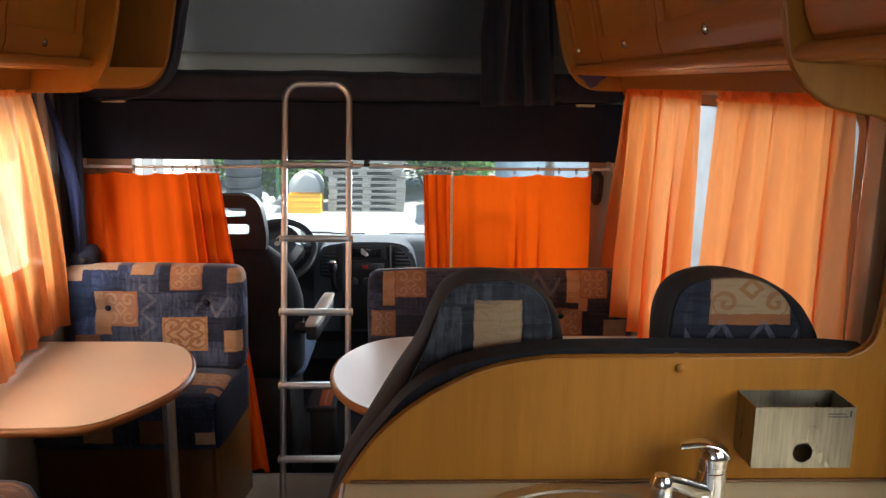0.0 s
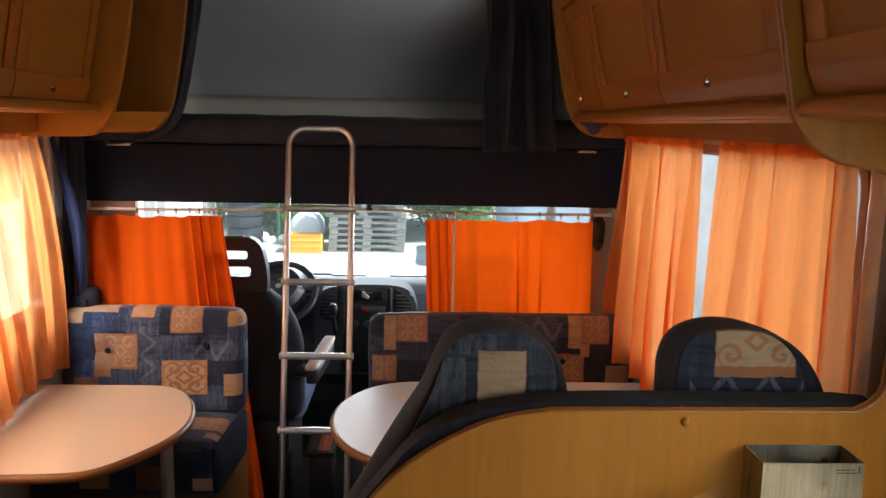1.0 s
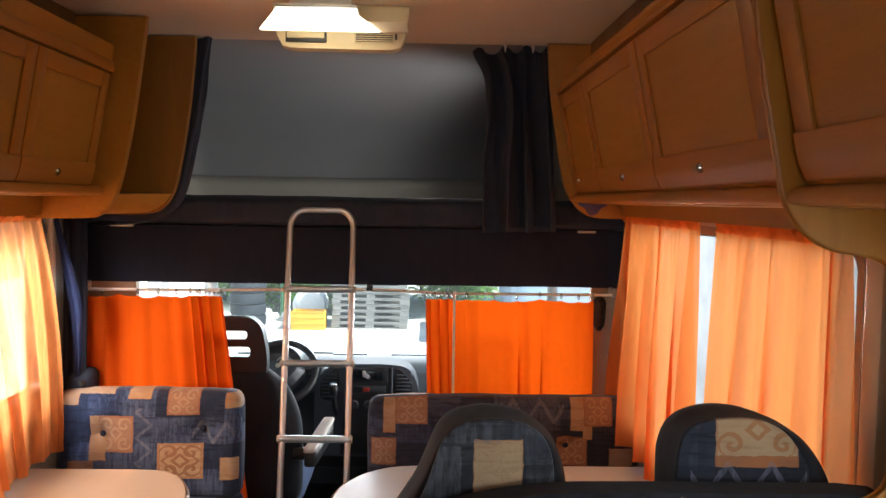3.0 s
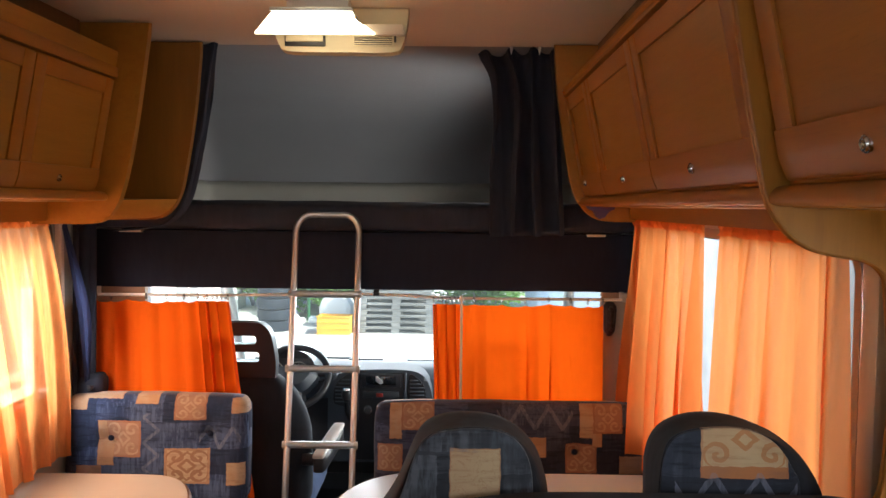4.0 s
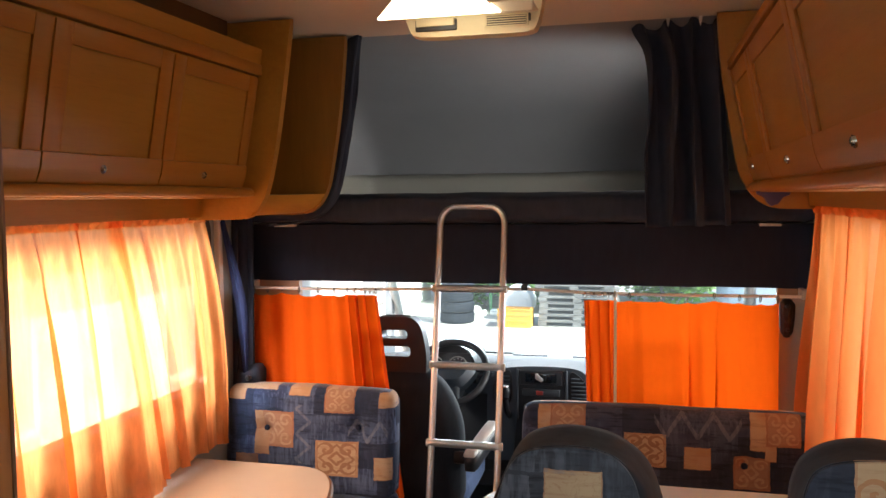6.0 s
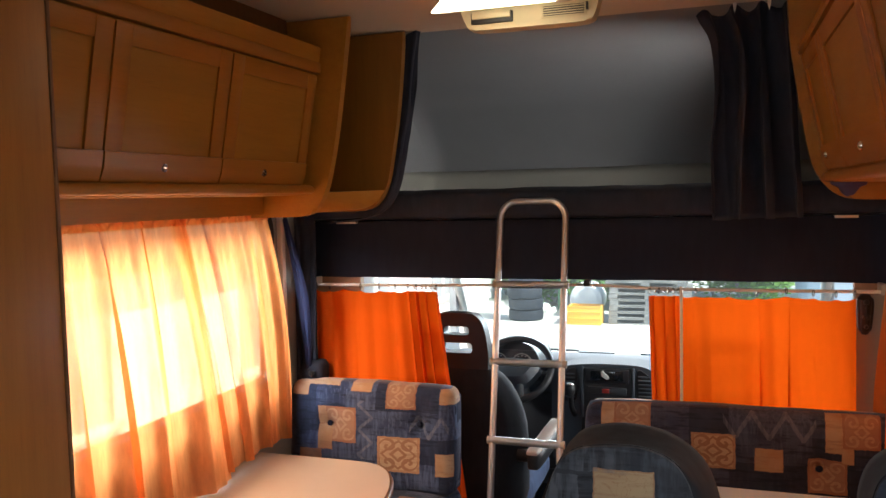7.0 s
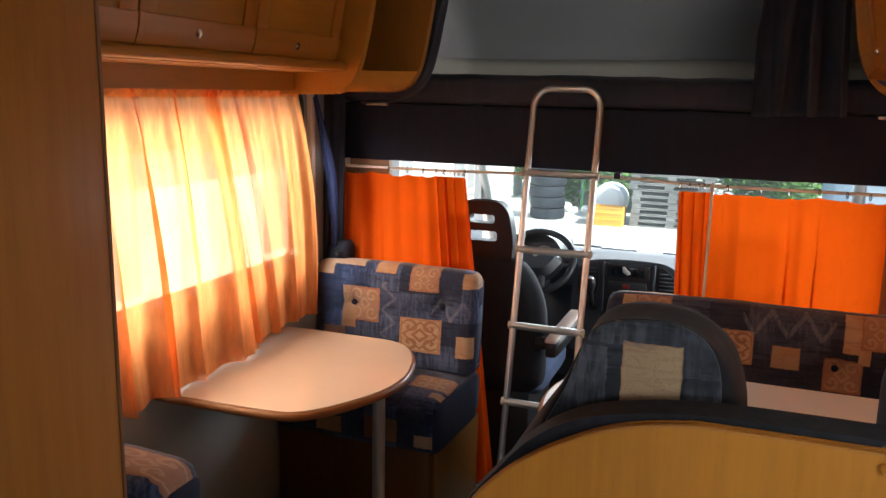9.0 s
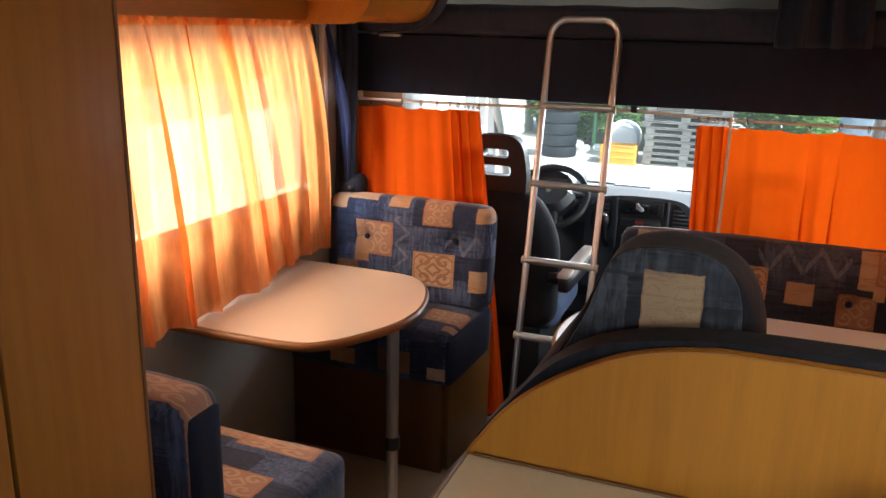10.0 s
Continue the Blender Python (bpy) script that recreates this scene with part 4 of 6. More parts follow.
# ---- side window curtains ----
def voile(label, x, out, top, bottom, hem, folds, depth, material, seed, tucks=(), swell=0.0, pad=0.0, lean=0.0, end=0.0, head=1.541):
    """A sheer curtain on a gathered heading: fine pleats at the top that run out into a few deep, uneven folds. top and bottom
    are spans along y, hem the height of its lower edge, swell how far its end edge swings along, pad and end how far its foot and its end stand out."""
    c = thing("window_curtain", (x, sum(top) / 2, hem), label, "curtain", "window curtains")

    def f(u, v):
        n1 = noise.noise(Vector((2.6 * u, 0.5 * v, seed)))
        ph = TAU * folds * (u + 0.07 * n1) + 0.9 * noise.noise(Vector((1.5 * u, 1.1 * v, seed + 4)))
        deep = math.sin(ph + 0.55 * math.sin(ph)) + 0.45 * math.sin(0.43 * ph + seed) + 0.2 * math.sin(2.4 * ph + 1.7 * seed)
        fine = math.sin(TAU * 3.1 * folds * (u + 0.03 * noise.noise(Vector((9 * u, 0, seed + 8)))))
        amp = depth * (0.22 + 0.78 * min(1.0, 1.4 * v) ** 0.8) * (0.6 + 1.1 * abs(noise.noise(Vector((4 * u, 0.4 * v, seed + 9)))))
        s = top[0] + (top[1] - top[0]) * u + (bottom[0] - top[0] + (bottom[1] - bottom[0] - top[1] + top[0]) * u) * v ** 0.75
        s += swell * u * u * math.sin(math.pi * min(1.0, 0.08 + 0.95 * v)) ** 0.8
        for u0, w in tucks:
            q = (u - u0 - 0.012 * math.sin(2.2 * v + seed)) / 0.024
            s -= w * (0.5 + 0.5 * min(1.0, 3 * v)) * q * math.exp(-q * q)
        s += lean * math.cos(ph + 0.5) * amp / depth * min(1.0, 6 * u, 6 * (1 - u))
        rise = 0.012 * noise.noise(Vector((5 * u, 0, seed + 2)))
        z = head - (head - hem - rise) * v
        return Vector((x + out * (amp * deep + 0.006 * fine * (1 - v) ** 3 + pad * v + end * u * u * (0.4 + 0.6 * v)), s, z))

    part("cloth", sheet(B(), f, 260, 34), material, c)
    bm = B()
    sheet(bm, lambda u, v: f(u, 0.03 * v) + Vector((out * (0.004 + 0.004 * math.sin(140 * u + 5 * v)), 0, 0.004 * math.sin(90 * u) * (1 - v))), 260, 4)
    part("heading", bm, material, c, "gathered heading")


GLOWING, PEACHY = "sheer orange window curtain glowing in the daylight", "sheer peach window curtain over the dinette"
voile(GLOWING, -1.03, 1, (1.3, 2.235), (1.27, 2.375), 0.714, 6.6, 0.022, SHEER, 2.3, ((0.795, 0.05), (0.62, 0.03), (0.965, 0.03)), 0.0, 0.05, 0.02)
voile(GLOWING, -1.034, 1, (2.17, 2.68), (2.33, 2.755), 0.742, 3.2, 0.017, SHEER, 6.1, ((0.3, 0.03), (0.78, 0.034)), 0.05, 0.035, 0.016)
voile(PEACHY, 0.962, -1, (2.19, 2.95), (2.2, 3.02), 0.735, 5.4, 0.03, SHEER_PEACH, 21.0, ((0.42, 0.03), (0.9, 0.04)), 0.03, 0.0, 0.026, 0.03, 1.557)
voile(PEACHY, 0.965, -1, (1.425, 2.06), (1.4, 2.17), 0.75, 4.6, 0.028, SHEER_PEACH, 25.0, ((0.1, 0.04), (0.5, 0.03)), 0.0, 0.0, 0.026, 0.0, 1.555)

# ---- blue drape in the corner beside the bench ----
dr = thing("corner_drape", (-1.02, 2.95, 0.9), "navy drape with a lighter blue fold tied at the wall", "curtain")
bm = B()
sheet(bm, drape((-1.075, 2.97, 1.53), (-1.0, 3.0, 1.53), (-1.075, 2.95, 0.88), (-1.0, 2.98, 0.86), (0.6, -0.8, 0), 2.5, 0.006, 0.012, 4), 30, 14)
part("cloth", bm, NAVY_CURTAIN, dr)
bm = B()
STRAP = smooth_line([(-1.06, 2.87, 1.53), (-1.02, 2.87, 1.36), (-0.99, 2.868, 1.215), (-0.998, 2.9, 1.08), (-1.02, 2.95, 0.945)], 6)
sheet(bm, lambda u, v: STRAP[round(v * 24)] + Vector(((u - 0.5) * (0.01 + 0.026 * math.sin(math.pi * v) ** 1.5), 0.02 * (u - 0.5) + 0.006 * math.sin(6 * u), 0)), 6, 24)
part("fold", bm, BLUE_STRAP, dr, "lighter blue folded edge")
part("tie_knob", lathe(B(), [(0, -0.014), (0.008, -0.012), (0.011, -0.006), (0.008, 0.004), (0.005, 0.02)], (-1.0, 2.93, 0.93), 14, "y"), BLACK, dr, "dark tie-back knob")
bm = B()
cushion(bm, -1.08, -0.97, 2.95, 3.04, 0.87, 0.97, 0.03, 0.004, (), 0, (6, 5, 5), 0.01)
part("tied_end", bm, NAVY_CURTAIN, dr)

# ---- ladder ----
lad = thing("ladder", (-0.15, 2.65, 0), "aluminium ladder with five rungs leaning on the bed", "ladder")


def on_ladder(x, z):
    return Vector((x, 2.912 - (1.28 - z) * 0.212, z))


LX0, LX1 = -0.263, -0.036
pts = [on_ladder(LX0, 0.004), on_ladder(LX0, 0.8), on_ladder(LX0, 1.5)]
pts += [on_ladder((LX0 + 0.055) - 0.055 * math.cos(radians(a)), 1.5 + 0.06 * math.sin(radians(a))) for a in range(15, 91, 15)]
pts += [on_ladder((LX1 - 0.055) + 0.055 * math.cos(radians(a)), 1.5 + 0.06 * math.sin(radians(a))) for a in range(90, 0, -15)]
pts += [on_ladder(LX1, 1.5), on_ladder(LX1, 0.8), on_ladder(LX1, 0.004)]
part("frame", tube(B(), pts, 0.0112, 14), ALU, lad, "bent aluminium tube")
for z in (0.262, 0.516, 0.77, 1.024, 1.28):
    a, b = on_ladder(LX0 - 0.016, z), on_ladder(LX1 + 0.016, z)
    r = part("rung", cyl(B(), a + Vector((0.008, -0.002, 0)), b - Vector((0.008, 0.002, 0)), 0.0125, None, 16), ALU, lad)
    bm = B()
    cyl(bm, a + Vector((0, -0.002, 0)), a + Vector((0.012, -0.002, 0)), 0.0132, None, 14)
    part("end_cap", bm, GREY_TRIM, r, "grey plastic cap")
    bm = B()
    cyl(bm, b - Vector((0.012, 0.002, 0)), b + Vector((0, -0.002, 0)), 0.0132, None, 14)
    part("end_cap", bm, GREY_TRIM, r)
for x in (LX0, LX1):
    p = on_ladder(x, 0.03)
    part("foot", cyl(B(), (p.x, p.y - 0.006, 0.0), (p.x, p.y, 0.035), 0.0135, None, 14), BLACK, lad, "black rubber foot")

# ---- dinette benches and tables ----
FAB_LB = fabric("patchwork_back", (0, 2), [(-1.03, 0.882, 0.035, 0.023, "t"), (-0.783, 0.911, 0.041, 0.03, "t"), (-0.627, 0.872, 0.057, 0.045, "s"), (-0.453, 0.877, 0.027, 0.026, "t"),
    (-0.865, 0.758, 0.064, 0.064, "s"), (-0.939, 0.787, 0.015, 0.035, "t"), (-0.927, 0.708, 0.029, 0.044, "t"), (-0.635, 0.665, 0.081, 0.062, "d"), (-0.463, 0.638, 0.032, 0.04, "t"),
    (-0.986, 0.639, 0.044, 0.024, "b"), (-0.765, 0.745, 0.031, 0.105, "v"), (-0.963, 0.909, 0.09, 0.013, "t"), (-0.52, 0.765, 0.075, 0.04, "z")])
FAB_LS = fabric("patchwork_seat", (0, 1), [(-0.539, 2.78, 0.075, 0.05, "s"), (-0.479, 2.69, 0.04, 0.022, "t"), (-0.86, 2.75, 0.09, 0.06, "d"), (-0.68, 2.73, 0.05, 0.03, "t")])
FAB_RB = fabric("patchwork_wide_back", (0, 2), [(0.104, 0.826, 0.022, 0.062, "t"), (0.183, 0.845, 0.0585, 0.048, "s"), (0.084, 0.697, 0.045, 0.049, "s"), (0.435, 0.758, 0.067, 0.055, "d"), (0.6, 0.74, 0.042, 0.036, "t"),
    (0.766, 0.702, 0.055, 0.052, "s"), (0.785, 0.836, 0.025, 0.06, "t"), (0.822, 0.776, 0.017, 0.032, "t"), (0.86, 0.845, 0.052, 0.052, "s"), (0.945, 0.681, 0.044, 0.032, "t"), (0.6, 0.845, 0.135, 0.043, "z")],
    (0.028, 0.035, 0.075), (0.08, 0.095, 0.16))
FAB_RS = fabric("patchwork_wide_seat", (0, 1), [(0.3, 2.7, 0.08, 0.06, "d"), (0.7, 2.72, 0.07, 0.06, "s")], (0.028, 0.035, 0.075), (0.08, 0.095, 0.16))
FAB_REAR = fabric("patchwork_rear_seat", (0, 1), [(-0.756, 1.8, 0.06, 0.03, "s"), (-0.6, 1.785, 0.11, 0.035, "s"), (-0.6, 1.6, 0.07, 0.05, "s"), (-0.55, 1.33, 0.09, 0.04, "s"), (-0.8, 1.34, 0.08, 0.03, "t")])
FAB_H1 = fabric("patchwork_backrest", (0, 2), [(0.34, 1.179, 0.0395, 0.043, "y"), (0.408, 1.165, 0.024, 0.03, "p"), (0.3, 1.232, 0.07, 0.016, "p"), (0.25, 1.15, 0.03, 0.06, "p"), (0.4, 1.22, 0.02, 0.02, "p")], (0.03, 0.036, 0.05), (0.058, 0.07, 0.092))
FAB_H2 = fabric("patchwork_backrest_scroll", (0, 2), [(0.757, 1.226, 0.068, 0.034, "c"), (0.757, 1.19, 0.068, 0.009, "r"), (0.745, 1.158, 0.095, 0.031, "z")], (0.028, 0.036, 0.058), (0.06, 0.075, 0.11))


def bench(label, loc, x0, x1, yf, yb, seat_z, seat_t, back, fabrics, buttons, lean, taper=0.0):
    """A dinette bench: a laminate box, a thick seat cushion and a buttoned back cushion."""
    b = thing("dinette_bench", loc, label, "bench", "dinette benches")
    y_front, z_top, back_t = back
    part("base", box(B(), x0, x1 - (0.06 if taper else 0.012), min(yf, yb) + 0.012, max(yf, yb), 0, seat_z - seat_t, 0.003), WOOD_DARK, b, "dark laminate box")
    bm = B()
    cushion(bm, x0, x1, min(yf, yb), max(yf, yb), seat_z - seat_t, seat_z, 0.035, 0.008, (), 0, (16, 10, 8), 0.004)
    for v in bm.verts:
        v.co.x -= taper * (max(yf, yb) - v.co.y) * (v.co.x - x0) / (x1 - x0)
        v.co.z -= 0.6 * taper * (max(yf, yb) - v.co.y)
    part("seat_cushion", bm, fabrics[0], b, "patchwork seat cushion")
    bm = B()
    cushion(bm, x0, x1, y_front, y_front + back_t, seat_z - 0.01, z_top, 0.032, 0.006, buttons, lean, (26, 6, 16), 0.004)
    part("back_cushion", bm, fabrics[1], b, "patchwork back cushion")
    for bx, bz in buttons:
        part("button", lathe(B(), [(0, -0.006), (0.008, -0.004), (0.011, 0.002), (0.01, 0.006)], (bx, y_front + 0.012 + lean * (bz - seat_z) / (z_top - seat_z), bz), 12, "y"), NAVY_SIDE, b, "covered button")
    return b


bl = bench("blue patchwork dinette bench with a buttoned back", (-0.75, 2.8, 0), XL + 0.006, -0.43, 2.605, 2.99, 0.535, 0.17, (2.87, 0.904, 0.1), (FAB_LS, FAB_LB), ((-0.915, 0.755), (-0.56, 0.775)), 0.03, 0.1)
FAB_LF = fabric("patchwork_front", (0, 2), [(-0.503, 0.385, 0.035, 0.022, "t"), (-0.66, 0.41, 0.06, 0.04, "b"), (-0.86, 0.4, 0.05, 0.03, "t")])
bm = B()
cushion(bm, XL + 0.01, -0.47, 2.597, 2.62, 0.348, 0.49, 0.01, 0.003, (), 0, (16, 3, 6), 0.003)
part("front_border", bm, FAB_LF, bl, "patchwork front of the seat cushion")
bm = B()
cushion(bm, -0.446, -0.424, 2.6, 2.93, 0.368, 0.532, 0.01, 0.002, (), 0, (3, 8, 6), 0.002)
for v in bm.verts:
    v.co.x -= 0.1 * (2.99 - v.co.y) - 0.008
    v.co.z -= 0.06 * (2.99 - v.co.y)
part("side_panel", bm, NAVY_SIDE, bl, "navy side of the seat cushion")
bm = B()
cushion(bm, -0.44, -0.4265, 2.889, 2.96, 0.545, 0.874, 0.007, 0.002, (), 0.03, (3, 5, 8), 0.002)
part("side_panel", bm, NAVY_SIDE, bl, "navy side of the back cushion")
part("end_board", prism(B(), [(-0.486, 2.65), (-0.447, 2.99), (-0.437, 2.99), (-0.474, 2.65)], "z", 0.0, 0.356, 0.002), WOOD_END, bl, "cherry end board")
br = bench("dark blue patchwork bench across from the single seats", (0.5, 2.8, 0), 0.03, XR - 0.008, 2.6, 2.98, 0.5, 0.15, (2.9, 0.885, 0.1), (FAB_RS, FAB_RB), ((0.745, 0.72), (0.36, 0.72)), 0.02)
part("piping", tube(B(), smooth_line([(0.036, 2.925, 0.52), (0.034, 2.94, 0.75), (0.042, 2.945, 0.86), (0.075, 2.955, 0.884), (0.3, 2.96, 0.888), (0.95, 2.96, 0.89)], 5), 0.006, 8), SEAT_BLUE, br, "blue piping")

rear = thing("dinette_bench", (-0.75, 1.55, 0), "blue patchwork bench beside the wardrobe", "bench", "dinette benches")
part("base", box(B(), XL + 0.006, -0.46, 1.2, 1.82, 0, 0.35, 0.003), WOOD_DARK, rear, "dark laminate box")
bm = B()
cushion(bm, XL + 0.006, -0.438, 1.41, 1.845, 0.35, 0.503, 0.035, 0.008, (), 0, (16, 10, 8), 0.004)
part("seat_cushion", bm, FAB_REAR, rear, "patchwork seat cushion")
bm = B()
cushion(bm, XL + 0.006, -0.474, 1.275, 1.4, 0.48, 0.865, 0.03, 0.006, (), 0, (16, 6, 10), 0.004)
part("back_cushion", bm, FAB_REAR, rear, "patchwork back cushion")
bm = B()
cushion(bm, -0.488, -0.4635, 1.294, 1.384, 0.49, 0.834, 0.009, 0.002, (), 0, (3, 6, 10), 0.002)
part("side_panel", bm, NAVY_SIDE, rear, "navy side of the back cushion")


def table(label, loc, outline, z, leg, top):
    t = thing("dinette_table", loc, label, "table", "dinette tables")
    pts = [(p.x, p.y) for p in smooth_line([(*p, 0) for p in outline], 5)]
    part("tabletop", prism(B(), pts, "z", z - 0.028, z, 0.003), top, t, "pale laminate top")
    c = Vector((sum(p[0] for p in pts) / len(pts), sum(p[1] for p in pts) / len(pts), 0))
    part("edge_band", tube(B(), [(p[0], p[1], z - 0.0145) for p in pts], 0.0125, 10), TABLE_EDGE, t, "rounded brown wooden edge")
    part("inlay", tube(B(), [(c.x + (p[0] - c.x) * 1.0165, c.y + (p[1] - c.y) * 1.0165, z - 0.012) for p in pts], 0.0022, 6), BLACK, t, "dark line in the edge")
    x, y = leg
    part("leg", cyl(B(), (x, y, 0.006), (x, y, z - 0.03), 0.0185, None, 20), ALU, t, "aluminium tube leg")
    part("collar", cyl(B(), (x, y, 0.275), (x, y, 0.315), 0.0235, None, 20), BLACK, t, "black clamp collar")
    part("foot", lathe(B(), [(0.055, 0.0), (0.055, 0.004), (0.025, 0.012), (0.022, 0.03)], (x, y, 0.0), 24), BLACK, t, "round floor socket")
    part("flange", lathe(B(), [(0.02, -0.012), (0.026, -0.004), (0.028, 0.0)], (x, y, z - 0.029), 20), BLACK, t)
    return t


table("dinette table with a rounded cream top and brown edge", (-0.8, 2.3, 0),
      [(XL + 0.012, 2.662), (-0.9, 2.662), (-0.67, 2.66), (-0.6, 2.635), (-0.548, 2.58), (-0.503, 2.485), (-0.475, 2.37), (-0.475, 2.27), (-0.497, 2.185), (-0.54, 2.095), (-0.582, 2.03), (-0.63, 1.986), (-0.69, 1.97), (-0.8, 1.964), (-0.95, 1.962), (XL + 0.012, 1.962)], 0.706, (-0.515, 2.27), TOP)
table("dinette table with a rounded skylit white top and brown edge", (0.5, 2.4, 0),
      [(XR - 0.012, 2.745), (0.6, 2.745), (0.22, 2.742), (0.07, 2.69), (-0.02, 2.56), (-0.046, 2.4), (-0.015, 2.24), (0.06, 2.12), (0.18, 2.06), (0.5, 2.05), (XR - 0.012, 2.05)], 0.7, (0.1, 2.33), TOP_SKYLIT)

# ---- single seats behind the bulkhead ----
def resampled(line, n):
    """n + 1 points at even steps along an open line of (u, v)."""
    at = [0.0]
    for a, b in zip(line, line[1:]):
        at.append(at[-1] + math.hypot(b[0] - a[0], b[1] - a[1]))
    out, k = [], 0
    for i in range(n + 1):
        d = at[-1] * i / n
        while k < len(line) - 2 and at[k + 1] < d:
            k += 1
        t = (d - at[k]) / (at[k + 1] - at[k])
        out.append((line[k][0] + (line[k + 1][0] - line[k][0]) * t, line[k][1] + (line[k + 1][1] - line[k][1]) * t))
    return out


def backrest(label, outer, inner, fab, x_mid):
    """A thick seat back: a dark padded roll that swells backwards round a patterned panel."""
    s = thing("seat_backrest", (x_mid, 1.31, 0.5), label, "seat", "single seats")
    grow = 1.09
    out = resampled([(0.2 + (p.x - 0.2) * grow, 1.582 + (p.y - 0.006 - 1.582) * grow) for p in smooth_line([(*p, 0) for p in outer], 5)], 90)
    inn = resampled([(p.x, p.y) for p in smooth_line([(*p, 0) for p in inner], 5)], 90)
    bm = B()
    rows = []
    for k in range(10):
        a = math.pi / 2 * k / 9
        f, y = math.sin(a), 1.303 + 0.112 * (1 - math.cos(a))
        rows.append([bm.verts.new((p[0] + (q[0] - p[0]) * f, y + 0.002 * noise.noise(Vector((20 * q[0], 20 * q[1], k))), p[1] + (q[1] - p[1]) * f)) for p, q in zip(inn, out)])
    c = Vector((sum(p[0] for p in out) / len(out), sum(p[1] for p in out) / len(out)))
    for f, y in ((0.985, 1.445), (0.93, 1.465)):
        rows.append([bm.verts.new((c.x + (q[0] - c.x) * f, y, c.y + (q[1] - c.y) * f)) for q in out])
    for a, b in zip(rows, rows[1:]):
        for i in range(len(inn)):
            j = (i + 1) % len(inn)
            bm.faces.new((a[i], a[j], b[j], b[i]))
    bm.faces.new(rows[-1])
    bm.faces.new(rows[0])
    part("surround", bm, CHARCOAL, s, "worn charcoal padded surround")
    bm = B()
    c = Vector((sum(p[0] for p in inn) / len(inn), sum(p[1] for p in inn) / len(inn)))
    rows = []
    for k, (f, y) in enumerate(((1.0, 1.306), (0.985, 1.2995), (0.9, 1.297), (0.6, 1.2955), (0.25, 1.295))):
        rows.append([bm.verts.new((c.x + (p[0] - c.x) * f, y, c.y + (p[1] - c.y) * f)) for p in inn])
    for a, b in zip(rows, rows[1:]):
        for i in range(len(inn)):
            j = (i + 1) % len(inn)
            bm.faces.new((a[i], a[j], b[j], b[i]))
    bm.faces.new(rows[-1])
    part("panel", bm, fab, s, "blue patterned panel")
    return s


S1 = [(0.05, 0.86), (0.075, 0.945), (0.109, 1.006), (0.17, 1.111), (0.207, 1.17), (0.232, 1.23), (0.25, 1.26), (0.279, 1.275), (0.322, 1.28), (0.375, 1.271), (0.418, 1.24), (0.438, 1.195), (0.445, 1.14), (0.448, 1.0), (0.448, 0.86)]
I1 = [(0.14, 0.95), (0.175, 1.04), (0.222, 1.14), (0.248, 1.215), (0.275, 1.243), (0.325, 1.253), (0.375, 1.25), (0.412, 1.228), (0.43, 1.18), (0.432, 1.08), (0.432, 0.95)]
S2 = [(0.598, 0.86), (0.598, 1.15), (0.6, 1.222), (0.622, 1.264), (0.672, 1.283), (0.735, 1.279), (0.8, 1.252), (0.842, 1.204), (0.862, 1.15), (0.87, 1.05), (0.87, 0.86)]
I2 = [(0.627, 0.95), (0.627, 1.15), (0.634, 1.22), (0.655, 1.248), (0.7, 1.258), (0.76, 1.257), (0.805, 1.236), (0.835, 1.195), (0.848, 1.15), (0.85, 0.95)]
backrest("dark blue single seat back with a sand patch", S1, I1, FAB_H1, 0.3)
backrest("dark blue single seat back with a scroll print", S2, I2, FAB_H2, 0.73)
PAD = [(0.035, 0.7), (0.05, 0.84), (0.085, 0.94), (0.113, 0.992), (0.154, 1.045), (0.185, 1.083), (0.22, 1.113), (0.26, 1.135), (0.31, 1.15), (0.385, 1.162), (0.5, 1.167), (0.87, 1.167)]
pad = thing("padded_rest", (0.5, 1.25, 0.7), "dark charcoal padding along the partition's edge", "padding")
bm = B()
prism(bm, [(p.x, p.y) for p in smooth_line([(*p, 0) for p in PAD], 5)] + [(0.915, 1.166), (0.915, 0.7)], "y", 1.213, 1.265, 0.012, 3)
part("cover", bm, CHARCOAL, pad)
for x in (0.612, 0.882):
    part("stud", lathe(B(), [(0, 0.004), (0.006, 0.003), (0.009, 0.0)], (x, 1.218, 1.159), 12), CHROME, pad, "metal stud")
seatbase = thing("single_seat_base", (0.5, 1.6, 0), "dark blue seat cushions on a laminate box", "seat")
part("base", box(B(), 0.06, XR - 0.008, 1.4, 1.82, 0, 0.35, 0.003), WOOD_DARK, seatbase)
bm = B()
cushion(bm, 0.06, XR - 0.008, 1.39, 1.84, 0.35, 0.5, 0.03, 0.006)
part("cushion", bm, FAB_RS, seatbase)

# ---- driver's cab ----
structure("cab_bulkhead", box(B(), 0.86, XR, 3.09, 3.12, -0.15, 1.29), WALL, "beige panel beside the passenger side", "wall")
structure("cab_bulkhead", box(B(), XL, -0.86, 3.09, 3.12, -0.15, 1.29), WALL, "beige panel beside the driver's side", "wall")


